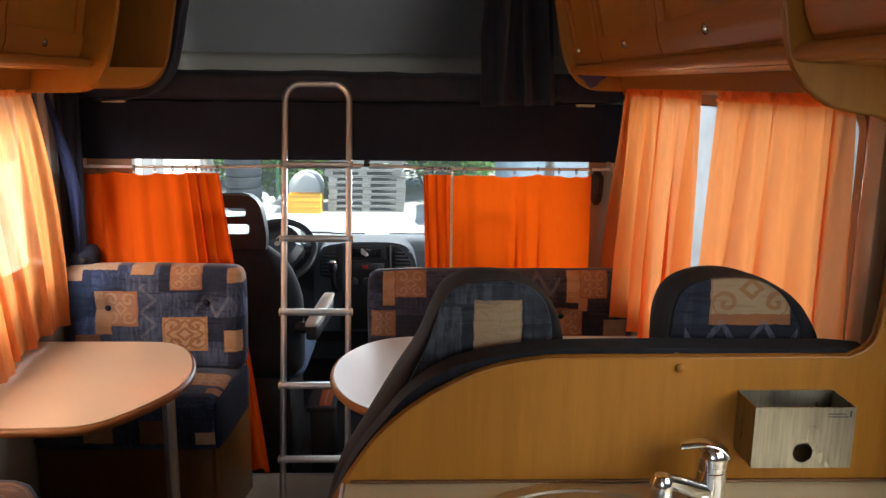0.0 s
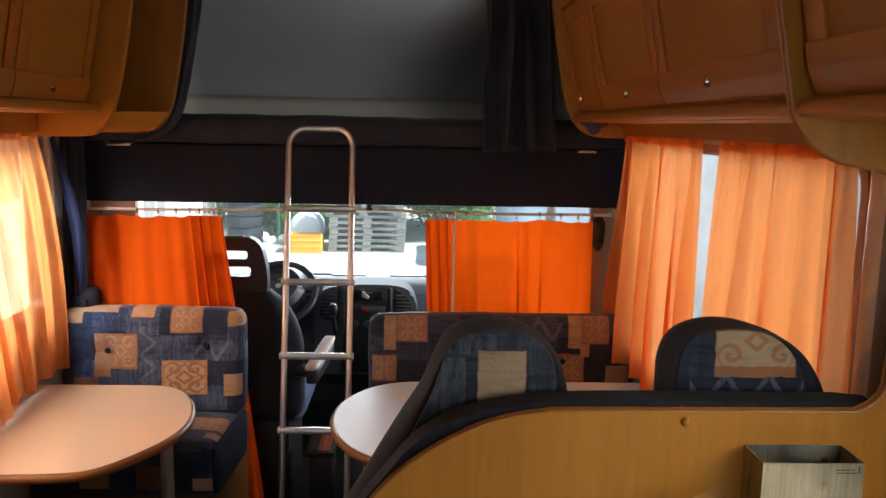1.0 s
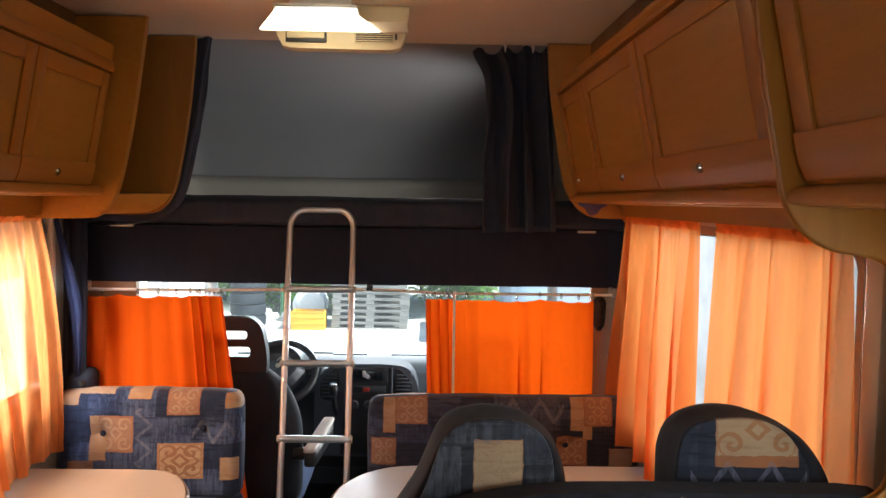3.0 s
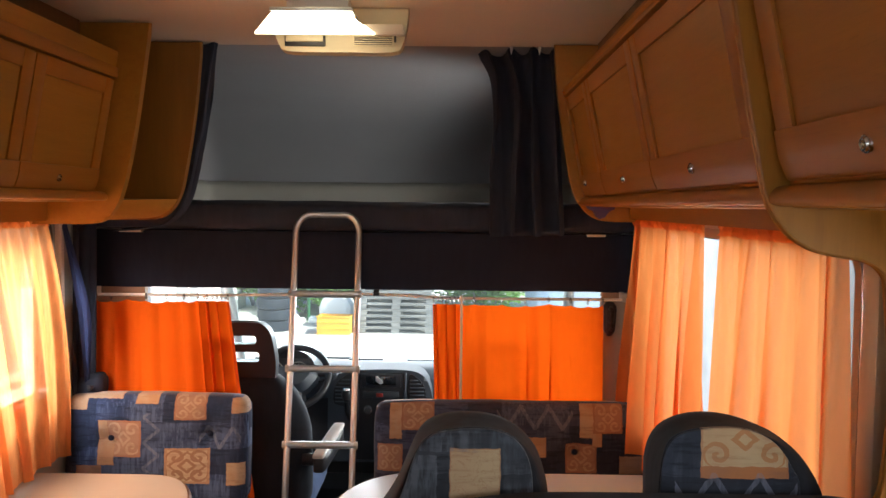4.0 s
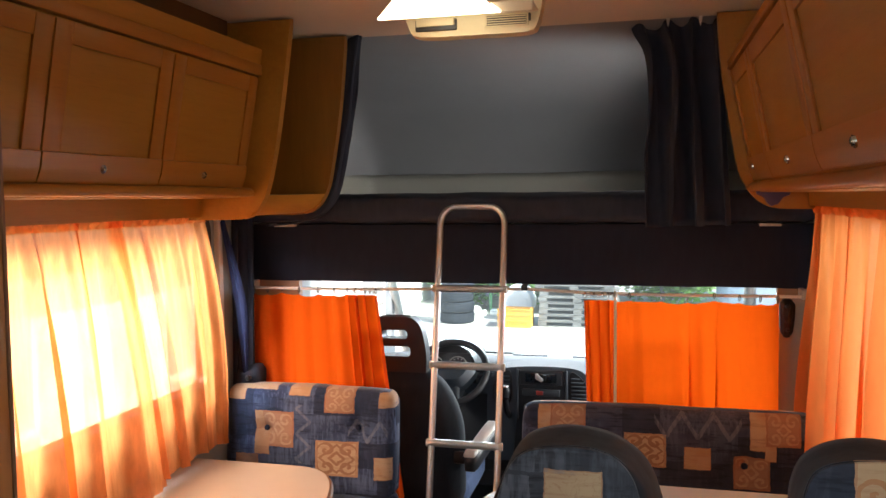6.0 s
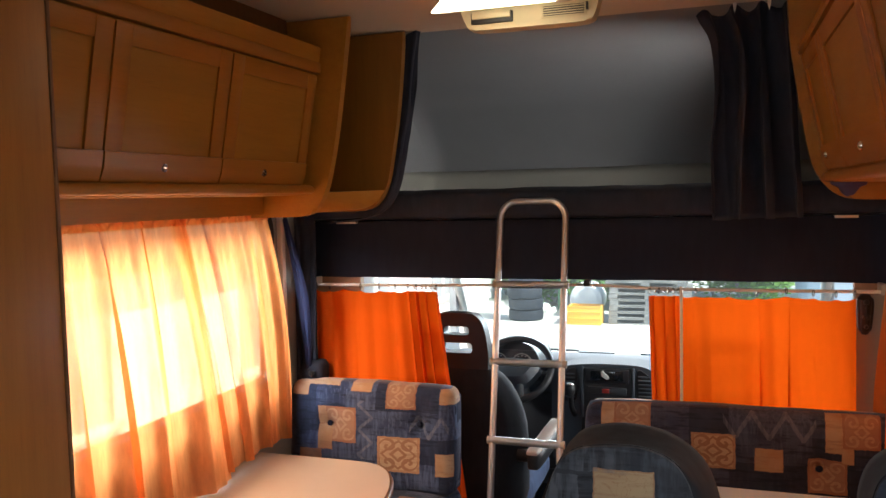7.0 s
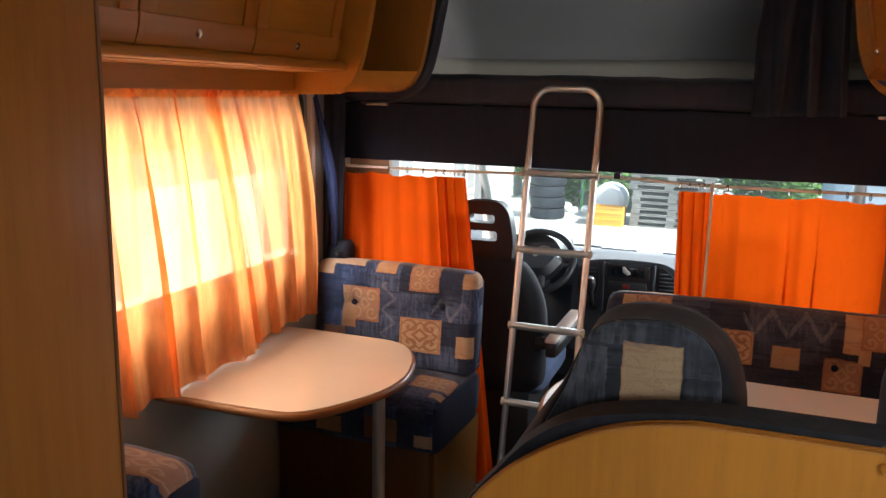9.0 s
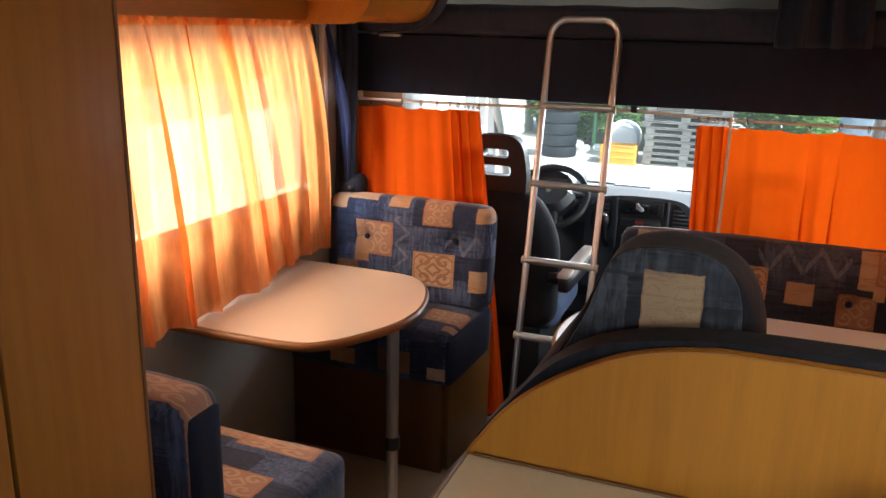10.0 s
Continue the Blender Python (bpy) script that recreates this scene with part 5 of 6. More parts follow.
def cab_side(x0, x1, label):
    bm = B()
    y0, y1, z0, z1 = 3.42, 4.57, 0.78, 1.32
    box(bm, x0, x1, 3.12, y0, -0.2, 1.5)
    box(bm, x0, x1, y1, 4.62, -0.2, 1.5)
    box(bm, x0, x1, y0, y1, -0.2, z0)
    box(bm, x0, x1, y0, y1, z1, 1.5)
    structure("cab_door", bm, DASH_GREY, label, "door", 0)
    bm = B()
    x = (x0 + x1) / 2
    bm.faces.new([bm.verts.new(p) for p in ((x, y0, z0), (x, y1, z0), (x, y1, z1), (x, y0, z1))])
    pane = structure("cab_window", bm, GLASS, "clear side window of the cab", "window", 0)
    pane.visible_shadow = False


cab_side(-1.0, -0.96, "grey cab door with a side window")
cab_side(0.94, 0.98, "grey cab door with a side window")
bm = B()
sheet(bm, lambda u, v: (-0.93 + 1.86 * u, 4.95 - 0.62 * v - 0.1 * (2 * u - 1) ** 2, 0.62 + 0.8 * v), 14, 4)
ws = structure("windscreen", bm, HAZE_GLASS, "clear curved windscreen", "window")
ws.visible_shadow = False
for s in (-1, 1):
    bm = B()
    tube(bm, [(s * 0.96, 4.88, 0.62), (s * 0.945, 4.62, 1.0), (s * 0.93, 4.3, 1.4)], 0.026, 10)
    structure("windscreen_pillar", bm, GREY_TRIM, "grey windscreen pillar", "pillar")
structure("cab_nose", box(B(), -1.0, 0.98, 4.95, 5.0, -0.2, 0.62), DASH, "dark cab front wall", "wall")

dash = thing("dashboard", (0, 4.3, 0), "grey van dashboard with round vents and a black radio", "dashboard")
PROFILE = [(4.24, 0.3), (4.21, 0.5), (4.2, 0.63), (4.225, 0.7), (4.29, 0.735), (4.45, 0.738), (4.7, 0.7), (4.94, 0.65), (4.94, 0.2), (4.4, 0.2)]
part("body", prism(B(), PROFILE, "x", -0.95, 0.93), DASH_MID, dash)
POD = smooth_line([(-0.318, 0.3, 0), (-0.318, 0.6, 0), (-0.302, 0.7, 0), (-0.268, 0.747, 0), (-0.19, 0.768, 0), (-0.05, 0.776, 0), (0.09, 0.772, 0), (0.155, 0.75, 0), (0.19, 0.7, 0), (0.208, 0.6, 0), (0.208, 0.3, 0)], 4)
pod = part("console", prism(B(), [(p.x, p.y) for p in POD], "y", 4.07, 4.24, 0.014, 3), DASH_MID, dash, "rounded silver-grey centre console")
part("fascia", prism(B(), [(-0.19, 0.32), (-0.16, 0.6), (-0.158, 0.757), (0.062, 0.761), (0.066, 0.6), (0.09, 0.32)], "y", 4.054, 4.072, 0.005), BLACK, pod, "black centre fascia")
for x0, x1 in ((-0.172, -0.16), (0.064, 0.076)):
    part("trim_strip", box(B(), x0, x1, 4.048, 4.072, 0.52, 0.762, 0.004), DASH_MID, pod, "silver-grey strip beside the fascia")
radio = part("radio", box(B(), -0.15, 0.05, 4.044, 4.06, 0.69, 0.756, 0.004), BLACK, dash, "black radio with a dark display")
part("display", box(B(), -0.125, 0.025, 4.0415, 4.0455, 0.702, 0.746, 0.002), plain("dark_screen", (0.012, 0.014, 0.016), 0.15, 0, 0.1, 50, 0.0), radio, "dark glossy display")
bm = B()
prism(bm, [(-0.075, 0.722), (-0.05, 0.708), (-0.038, 0.714), (-0.04, 0.724), (-0.058, 0.736), (-0.066, 0.75), (-0.076, 0.746)], "y", 4.034, 4.0415, 0.002)
part("phone_clip", bm, WHITE, radio, "small pale object clipped on the radio")
part("switch_row", box(B(), -0.14, 0.04, 4.046, 4.058, 0.635, 0.67, 0.004), DASH, dash, "row of dark switches")
part("hazard_switch", box(B(), -0.073, -0.04, 4.041, 4.048, 0.642, 0.662, 0.002), RED, dash, "red hazard switch")
for x in (-0.115, -0.048, 0.02):
    part("heater_knob", lathe(B(), [(0, -0.022), (0.018, -0.02), (0.022, 0.0)], (x, 4.056, 0.575), 18, "y"), DASH, dash, "round heater knob")
for s in (-1, 1):
    xi, xo = (-0.198, -0.28) if s < 0 else (0.088, 0.166)
    outline = smooth_line([(xi, 0.6, 0), (xi, 0.745, 0), (xi + 0.55 * (xo - xi), 0.735, 0), (xo, 0.69, 0), (xo + 0.1 * (xo - xi), 0.64, 0), (xo, 0.6, 0)], 4, True)
    vent = part("air_vent", prism(B(), [(p.x, p.y) for p in outline], "y", 4.062, 4.08, 0.003), BLACK, dash, "dark rounded air vent")
    for k in range(7):
        z = 0.61 + k * 0.0185
        out = xo if z < 0.69 else xi + (xo - xi) * (0.95 - 0.5 * (z - 0.69) / 0.045)
        bm = B()
        box(bm, *sorted((xi + 0.006 * s, out)), 4.052, 4.066, z, z + 0.006, 0.001)
        part("slat", bm, DASH_MID, vent)
part("lower_panel", box(B(), -0.94, 0.92, 4.19, 4.25, 0.2, 0.6, 0.02), BLACK, dash, "dark lower dashboard")
part("glovebox", box(B(), 0.27, 0.85, 4.17, 4.23, 0.42, 0.64, 0.015), DASH, dash, "grey glovebox lid")
bm = B()
HOOD = smooth_line([(-0.69, 0.66, 0), (-0.68, 0.75, 0), (-0.63, 0.822, 0), (-0.56, 0.854, 0), (-0.48, 0.854, 0), (-0.42, 0.824, 0), (-0.388, 0.76, 0), (-0.385, 0.66, 0)], 4)
prism(bm, [(p.x, p.y) for p in HOOD], "y", 4.13, 4.42, 0.014, 3)
hood = part("instrument_hood", bm, BLACK, dash, "curved instrument hood")
part("instrument_face", box(B(), -0.66, -0.41, 4.124, 4.131, 0.675, 0.815, 0.004), BLACK, hood, "black instrument face")
for x in (-0.6, -0.475):
    part("dial", tube(B(), [(x + 0.05 * math.cos(TAU * k / 28), 4.121, 0.748 + 0.05 * math.sin(TAU * k / 28)) for k in range(28)], 0.0028, 6, True), STEEL, hood, "round dial rim")
    for k in range(11):
        a = radians(225 - 27 * k)
        part("tick", box(B(), x + 0.04 * math.cos(a) - 0.0025, x + 0.04 * math.cos(a) + 0.0025, 4.119, 4.124, 0.748 + 0.04 * math.sin(a) - 0.0025, 0.748 + 0.04 * math.sin(a) + 0.0025), WHITE, hood)
for x in (-0.55, 0.45):
    bm = B()
    tube(bm, [(x - 0.35, 4.95, 0.655), (x, 4.93, 0.668), (x + 0.3, 4.94, 0.664)], 0.007, 6)
    part("wiper", bm, BLACK, dash, "wiper arm at the foot of the windscreen")
for x in (-0.2, 0.14):
    part("demister_slot", box(B(), x - 0.1, x + 0.1, 4.74, 4.77, 0.69, 0.7, 0.003), BLACK, dash, "dark demister slot under the windscreen")
lever = part("gear_lever", tube(B(), [(-0.205, 4.1, 0.5), (-0.215, 4.03, 0.57), (-0.215, 4.0, 0.63)], 0.013, 10), BLACK, dash, "gear lever")
part("knob", lathe(B(), [(0, -0.034), (0.017, -0.03), (0.025, -0.008), (0.024, 0.012), (0.014, 0.028), (0, 0.033)], (-0.215, 3.995, 0.665), 18), BLACK, lever, "black gear knob")
part("knob_cap", lathe(B(), [(0.02, 0.0), (0.0185, 0.006), (0.01, 0.01), (0, 0.011)], (-0.215, 3.993, 0.6885), 18), CHROME, lever, "shiny knob cap")

wheel = thing("steering_wheel", (-0.48, 3.98, 0.75), "black van steering wheel with a wide hub", "wheel")
WC, TILT = Vector((-0.48, 3.98, 0.75)), radians(46)


def on_wheel(x, y, d=0.0):
    """A point in the wheel's plane: x right, y up, d towards the driver."""
    return WC + Vector((x, 0, 0)) + y * Vector((0, math.sin(TILT), math.cos(TILT))) + d * Vector((0, -math.cos(TILT), math.sin(TILT)))


part("rim", tube(B(), [on_wheel(0.178 * math.cos(TAU * k / 48), 0.178 * math.sin(TAU * k / 48)) for k in range(48)], 0.0165, 12, True), BLACK, wheel)
bm = B()
HUB = [(-0.125, 0.015), (-0.06, 0.045), (0.06, 0.045), (0.125, 0.015), (0.11, -0.035), (0.06, -0.09), (-0.06, -0.09), (-0.11, -0.035)]
hub = [(p.x, p.y) for p in smooth_line([(*p, 0) for p in HUB], 4, True)]
lo, mid, hi = ([bm.verts.new(on_wheel(x * s, y * s, d)) for x, y in hub] for s, d in ((1.0, -0.03), (1.0, 0.014), (0.74, 0.046)))
for a, b in ((lo, mid), (mid, hi)):
    for i in range(len(hub)):
        j = (i + 1) % len(hub)
        bm.faces.new((a[i], a[j], b[j], b[i]))
bm.faces.new(hi)
part("hub", bm, HUB_GREY, wheel, "dark grey airbag hub")
part("badge", cyl(B(), on_wheel(0, 0.008, 0.044), on_wheel(0, 0.008, 0.0495), 0.014, 0.013, 20), STEEL, wheel, "plain round badge")
for a, b in (((-0.09, 0.025), (-0.172, 0.02)), ((0.09, 0.025), (0.172, 0.02)), ((-0.04, -0.075), (-0.06, -0.166)), ((0.04, -0.075), (0.06, -0.166))):
    bm = B()
    tube(bm, [on_wheel(*a), on_wheel((a[0] + b[0]) / 2, (a[1] + b[1]) / 2), on_wheel(*b)], lambda t: 0.019 - 0.006 * t, 10)
    part("spoke", bm, DASH, wheel)
part("column", tube(B(), [on_wheel(0, -0.01, -0.02), on_wheel(0, -0.02, -0.2)], 0.05, 14), DASH, wheel, "dark steering column shroud")
for s in (-1, 1):
    part("stalk", tube(B(), [on_wheel(0.04 * s, 0.0, -0.05), on_wheel(0.17 * s, 0.02, -0.045)], 0.008, 8), BLACK, wheel, "control stalk")


def cab_seat(x, label):
    s = thing("cab_chair", (x, 3.4, -0.15), label, "chair", "cab chairs")
    bm = B()
    cushion(bm, x - 0.25, x + 0.25, 3.36, 3.86, 0.3, 0.43, 0.05, 0.01)
    part("seat_cushion", bm, SEAT_BLUE, s, "blue-grey seat cushion")
    bm = B()
    cushion(bm, x - 0.225, x + 0.225, 3.3, 3.44, 0.33, 0.9, 0.06, 0.012, (), -0.05, (12, 6, 14), 0.002)
    for v in bm.verts:
        t = max(0, min(1, (v.co.z - 0.62) / 0.29))
        v.co.x = x + (v.co.x - x) * (1.12 - 0.46 * t * t)
    part("backrest", bm, SEAT, s, "dark cloth backrest")
    # The head restraint is a solid rounded block with two open slots.
    outer = smooth_line([(x - 0.128, 0.9, 0), (x - 0.13, 0.97, 0), (x - 0.112, 1.07, 0), (x - 0.085, 1.108, 0), (x - 0.05, 1.121, 0), (x + 0.05, 1.121, 0), (x + 0.085, 1.108, 0), (x + 0.112, 1.07, 0), (x + 0.13, 0.97, 0), (x + 0.128, 0.9, 0)], 4)
    outer = [(p.x, p.y) for p in outer]

    def slot(hw, z0, z1, r=0.012):
        pts = []
        for cx, cz, a0 in ((hw - r, z1 - r, 0), (r - hw, z1 - r, 90), (r - hw, z0 + r, 180), (hw - r, z0 + r, 270)):
            pts += [(x + cx + r * math.cos(radians(a0 + 30 * k)), cz + r * math.sin(radians(a0 + 30 * k))) for k in range(4)]
        return pts

    bm = holed(outer, [slot(0.052, 1.034, 1.068), slot(0.064, 0.963, 1.003)], 3.27, 3.33, lambda u, v, h: (u, h, v))
    tube(bm, [(p[0] + (x - p[0]) * 0.2, 3.3, p[1] - 0.022 * (p[1] > 1.0)) for p in outer], 0.027, 10)
    part("head_restraint", bm, BLACK, s, "black head restraint with two slots")
    part("pedestal", box(B(), x - 0.19, x + 0.19, 3.4, 3.8, -0.15, 0.3, 0.01), BLACK, s, "black seat pedestal")
    return s


driver = cab_seat(-0.535, "dark cloth driver's seat with a pale folding armrest")
bm = B()
cushion(bm, -0.252, -0.2, 3.24, 3.44, 0.52, 0.588, 0.016, 0.002, (), 0, (5, 8, 5), 0.001)
for v in bm.verts:
    v.co.z += (v.co.y - 3.25) * 0.38
    v.co.x += (v.co.y - 3.25) * 0.28
arm = part("armrest", bm, BLACK, driver, "black folding armrest body")
bm = B()
cushion(bm, -0.251, -0.201, 3.235, 3.445, 0.584, 0.604, 0.009, 0.001, (), 0, (5, 8, 3), 0.001)
for v in bm.verts:
    v.co.z += (v.co.y - 3.25) * 0.38
    v.co.x += (v.co.y - 3.25) * 0.28
part("top_pad", bm, WHITE, arm, "pale armrest top")
part("hinge", cyl(B(), (-0.3, 3.3, 0.56), (-0.235, 3.3, 0.56), 0.025, None, 14), BLACK, arm, "dark hinge")
cab_seat(0.46, "blue-grey cloth passenger seat partly behind the curtain")

for s, x in ((-1, -1.3), (1, 1.25)):
    m = thing("wing_mirror", (x, 4.35, 0.95), "black wing mirror outside the cab window", "mirror")
    bm = B()
    cushion(bm, x - 0.1, x + 0.1, 4.32, 4.42, 0.72, 1.02, 0.035, 0.004)
    part("housing", bm, BLACK, m)
    part("arm", tube(B(), [(s * 0.98, 4.42, 0.76), (x, 4.4, 0.8)], 0.03, 8), BLACK, m)
    part("mirror_glass", box(B(), x - 0.08, x + 0.08, 4.312, 4.322, 0.75, 0.99, 0.003), CHROME, m, "mirror glass")

book = thing("folder", (-0.2, 3.33, 0.21), "orange and grey booklets leaning in a black tray", "booklet")


def leaning(x0, x1, z0, z1, y, thick):
    """A thin board that leans back and to one side."""
    bm = box(B(), x0, x1, y, y + thick, z0, z1, 0.002)
    for v in bm.verts:
        v.co.y += 0.5 * (v.co.z - z0)
        v.co.x += 0.22 * (v.co.z - z0)
    return bm


part("grey_cover", leaning(-0.25, -0.212, 0.214, 0.285, 3.3, 0.01), DASH_MID, book, "grey cover")
part("orange_cover", leaning(-0.208, -0.158, 0.214, 0.29, 3.295, 0.012), plain("faded_orange_card", (0.62, 0.2, 0.1), 0.6), book, "faded orange cover")
part("page", leaning(-0.186, -0.18, 0.216, 0.289, 3.292, 0.003), TOP, book, "pale stripe")
part("tray", box(B(), -0.262, -0.14, 3.28, 3.5, 0.19, 0.212, 0.004), BLACK, book, "black tray")
part("stand", box(B(), -0.25, -0.15, 3.3, 3.48, -0.15, 0.19, 0.01), BLACK, book, "dark box between the seats")

# ---- ground and the yard outside ----
GZ = -0.55
bm = B()
sheet(bm, lambda u, v: ((u - 0.5) * 400, (v - 0.3) * 400, GZ + 0.0), 40, 40)
tagged(structure("ground", bm, GRAVEL, "pale sunlit gravel yard", "ground", 0))


def clump(bm, c, rad, n, seed, size=0.09):
    rnd = random.Random(seed)
    for _ in range(n):
        d = Vector((rnd.gauss(0, 1), rnd.gauss(0, 1), rnd.gauss(0, 1))).normalized() * rnd.random() ** 0.4
        p = Vector(c) + Vector((d.x * rad[0], d.y * rad[1], d.z * rad[2]))
        a, t = rnd.random() * TAU, rnd.random() * 1.2 - 0.6
        u = Vector((math.cos(a), math.sin(a), t)).normalized() * size * (0.6 + rnd.random())
        w = u.cross(Vector((rnd.random() - 0.5, rnd.random() - 0.5, 1))).normalized() * size * 0.35
        vs = [bm.verts.new(q) for q in (p, p + u * 0.5 + w, p + u, p + u * 0.5 - w)]
        bm.faces.new(vs)
    return bm


def bush(x, y, h, w, seed):
    b = thing("bush", (x, y, GZ), "leafy green bush at the edge of the yard", "bush", "bushes")
    rnd = random.Random(seed)
    for k in range(4):
        bm = B()
        a = rnd.random() * TAU
        tube(bm, [(x, y, GZ), (x + 0.2 * w * math.cos(a), y + 0.2 * w * math.sin(a), GZ + 0.5 * h), (x + 0.4 * w * math.cos(a), y + 0.4 * w * math.sin(a), GZ + 0.85 * h)], lambda t: 0.03 * (1 - 0.7 * t), 6)
        part("stem", bm, GREY_WOOD, b)
    bm = B()
    for k in range(12):
        clump(bm, (x + rnd.uniform(-0.4, 0.4) * w, y + rnd.uniform(-0.4, 0.4) * w, GZ + rnd.uniform(0.25, 0.85) * h), (0.3 * w, 0.3 * w, 0.22 * h), 260, seed * 50 + k, 0.12)
    part("foliage", bm, LEAF, b, "uneven green foliage", 0)


for i, (x, y, h, w) in enumerate(((-2.05, 15.6, 1.3, 1.0), (-2.6, 15.9, 1.2, 1.0), (-1.3, 15.5, 1.2, 0.9), (-2.3, 16.4, 1.5, 1.1), (-1.5, 16.8, 1.7, 1.3), (-0.3, 16.2, 1.9, 1.6), (0.8, 15.4, 1.8, 1.5), (2.0, 16.5, 2.2, 1.8), (-3.1, 17.6, 1.6, 1.5), (3.6, 17.5, 2.4, 2.0), (5.5, 18, 2.4, 2.2), (-3.9, 17.0, 1.5, 1.3), (-2.7, 17.4, 1.6, 1.4), (-1.9, 17.9, 1.7, 1.5), (-0.8, 17.8, 1.7, 1.5), (0.3, 17.5, 1.6, 1.5), (1.2, 17.0, 1.7, 1.4))):
    bush(x, y, h, w, i + 1)


def tyre(z, x, y):
    prof = [(0.17, -0.08), (0.19, -0.093), (0.265, -0.093), (0.29, -0.08), (0.298, -0.05), (0.298, 0.05), (0.29, 0.08), (0.265, 0.093), (0.19, 0.093), (0.17, 0.08), (0.15, 0.0)]
    bm = B()
    rows = [[bm.verts.new((x + r * math.cos(TAU * k / 36), y + r * math.sin(TAU * k / 36), z + h)) for k in range(36)] for r, h in prof]
    for i in range(len(prof)):
        a, b = rows[i], rows[(i + 1) % len(prof)]
        for k in range(36):
            bm.faces.new((a[k], a[(k + 1) % 36], b[(k + 1) % 36], b[k]))
    return bm


for k in range(6):
    x, y = -2.72 + 0.03 * math.sin(3 * k), 13.75 + 0.02 * math.cos(5 * k)
    t = thing("tyre", (x, y, GZ + 0.19 * k), "worn black car tyre lying in a stack", "tyre", "stacked tyres")
    part("tread", tyre(GZ + 0.095 + 0.19 * k, x, y), RUBBER, t)

rnd = random.Random(5)
z = GZ
for k in range(10):
    h = 0.1 if k < 7 else 0.145
    ox = rnd.uniform(-0.04, 0.04)
    x0, x1, y0, y1 = -1.3 + ox, -0.03 + ox, 13.5, 14.3
    p = thing("pallet", ((x0 + x1) / 2, 13.9, z), "weathered grey wooden pallet in a stack", "pallet", "stacked pallets")
    for j in range(5):
        ya = y0 + j * 0.175
        part("deck_board", box(B(), x0, x1, ya, ya + 0.1, z + h - 0.026, z + h - 0.003, 0.003, 1), GREY_WOOD, p)
    for j in range(3):
        ya = y0 + j * 0.35
        part("skid", box(B(), x0, x1, ya, ya + 0.1, z, z + 0.018, 0.003, 1), GREY_WOOD, p)
        for i in range(3):
            xa = x0 + i * (x1 - x0 - 0.14) / 2
            part("block", box(B(), xa, xa + 0.14, ya, ya + 0.1, z + 0.018, z + h - 0.026, 0.003, 1), GREY_WOOD, p)
    z += h

crate = thing("yellow_crate", (-1.65, 13.5, GZ), "yellow plastic crate on the ground", "crate")
bm = B()
box(bm, -1.93, -1.38, 13.3, 13.7, GZ, GZ + 0.03, 0.004)
part("base", bm, YELLOW, crate)
for (x0, x1, y0, y1) in ((-1.93, -1.38, 13.3, 13.325), (-1.93, -1.38, 13.675, 13.7), (-1.93, -1.905, 13.325, 13.675), (-1.405, -1.38, 13.325, 13.675)):
    part("side", box(B(), x0, x1, y0, y1, GZ + 0.03, GZ + 0.3, 0.004), YELLOW, crate)
for z in (0.1, 0.2, 0.29):
    part("rib", box(B(), -1.94, -1.37, 13.29, 13.3, GZ + z, GZ + z + 0.02, 0.003), YELLOW, crate)
drum = thing("white_drum", (-1.75, 14.3, GZ), "white round plastic drum lying behind the crate", "drum")
part("body", lathe(B(), [(0.24, -0.3), (0.28, -0.27), (0.3, -0.1), (0.29, 0.0), (0.3, 0.1), (0.28, 0.27), (0.24, 0.3)], (-1.75, 14.4, GZ + 0.3), 28, "y"), PLASTER, drum)
part("lid", lathe(B(), [(0.0, -0.31), (0.1, -0.312), (0.2, -0.305), (0.205, -0.29)], (-1.75, 14.4, GZ + 0.3), 28, "y"), PLASTER, drum, "white lid")
post = thing("fence_post", (-2.35, 14.9, GZ), "thin green metal fence post", "post")
part("shaft", cyl(B(), (-2.35, 14.9, GZ), (-2.35, 14.9, GZ + 1.6), 0.03, None, 10), plain("green_paint", (0.03, 0.12, 0.05), 0.5), post)
for i, (x, y, r) in enumerate(((-2.65, 14.9, 0.12), (-2.45, 14.6, 0.09), (-2.2, 14.7, 0.11))):
    s = thing("stone", (x, y, GZ), "pale rough stone on the ground", "stone", "stones")
    bm = B()
    cushion(bm, x - r, x + r, y - r, y + r, GZ - 0.02, GZ + r, r * 0.45, 0, (), 0, (5, 5, 5), 0.03)
    part("rock", bm, PLASTER, s)

house = thing("house", (-6.5, 10, GZ), "white plastered house beside the yard", "house")
EAVE_Z = 1.08
part("wall", box(B(), -9.5, -4.05, 2.0, 17.0, GZ, EAVE_Z), PLASTER, house, "", 0)
TILES = plain("brown_roof_tiles", (0.11, 0.065, 0.055), 0.8, 0, 0.2, 12, 0.4)
part("roof", prism(B(), [(-9.9, EAVE_Z), (-3.86, EAVE_Z), (-3.83, EAVE_Z + 0.05), (-6.9, EAVE_Z + 1.9), (-9.95, EAVE_Z + 0.05)], "y", 1.7, 17.3), TILES, house, "brown tiled roof")
part("gutter", cyl(B(), (-3.8, 1.7, EAVE_Z + 0.02), (-3.8, 17.3, EAVE_Z + 0.02), 0.05, None, 10), TILES, house, "brown gutter")
for y in (4.3, 7.1, 9.9, 12.7):
    w = part("window", box(B(), -4.07, -4.03, y, y + 1.0, -0.1, 0.95), DASH_GREY, house, "window with a dark pane")
    part("frame", box(B(), -4.035, -4.01, y + 0.46, y + 0.54, -0.1, 0.95), WHITE, w)
    part("sill", box(B(), -4.05, -3.95, y - 0.05, y + 1.05, -0.16, -0.1, 0.006), WHITE, w, "white sill")
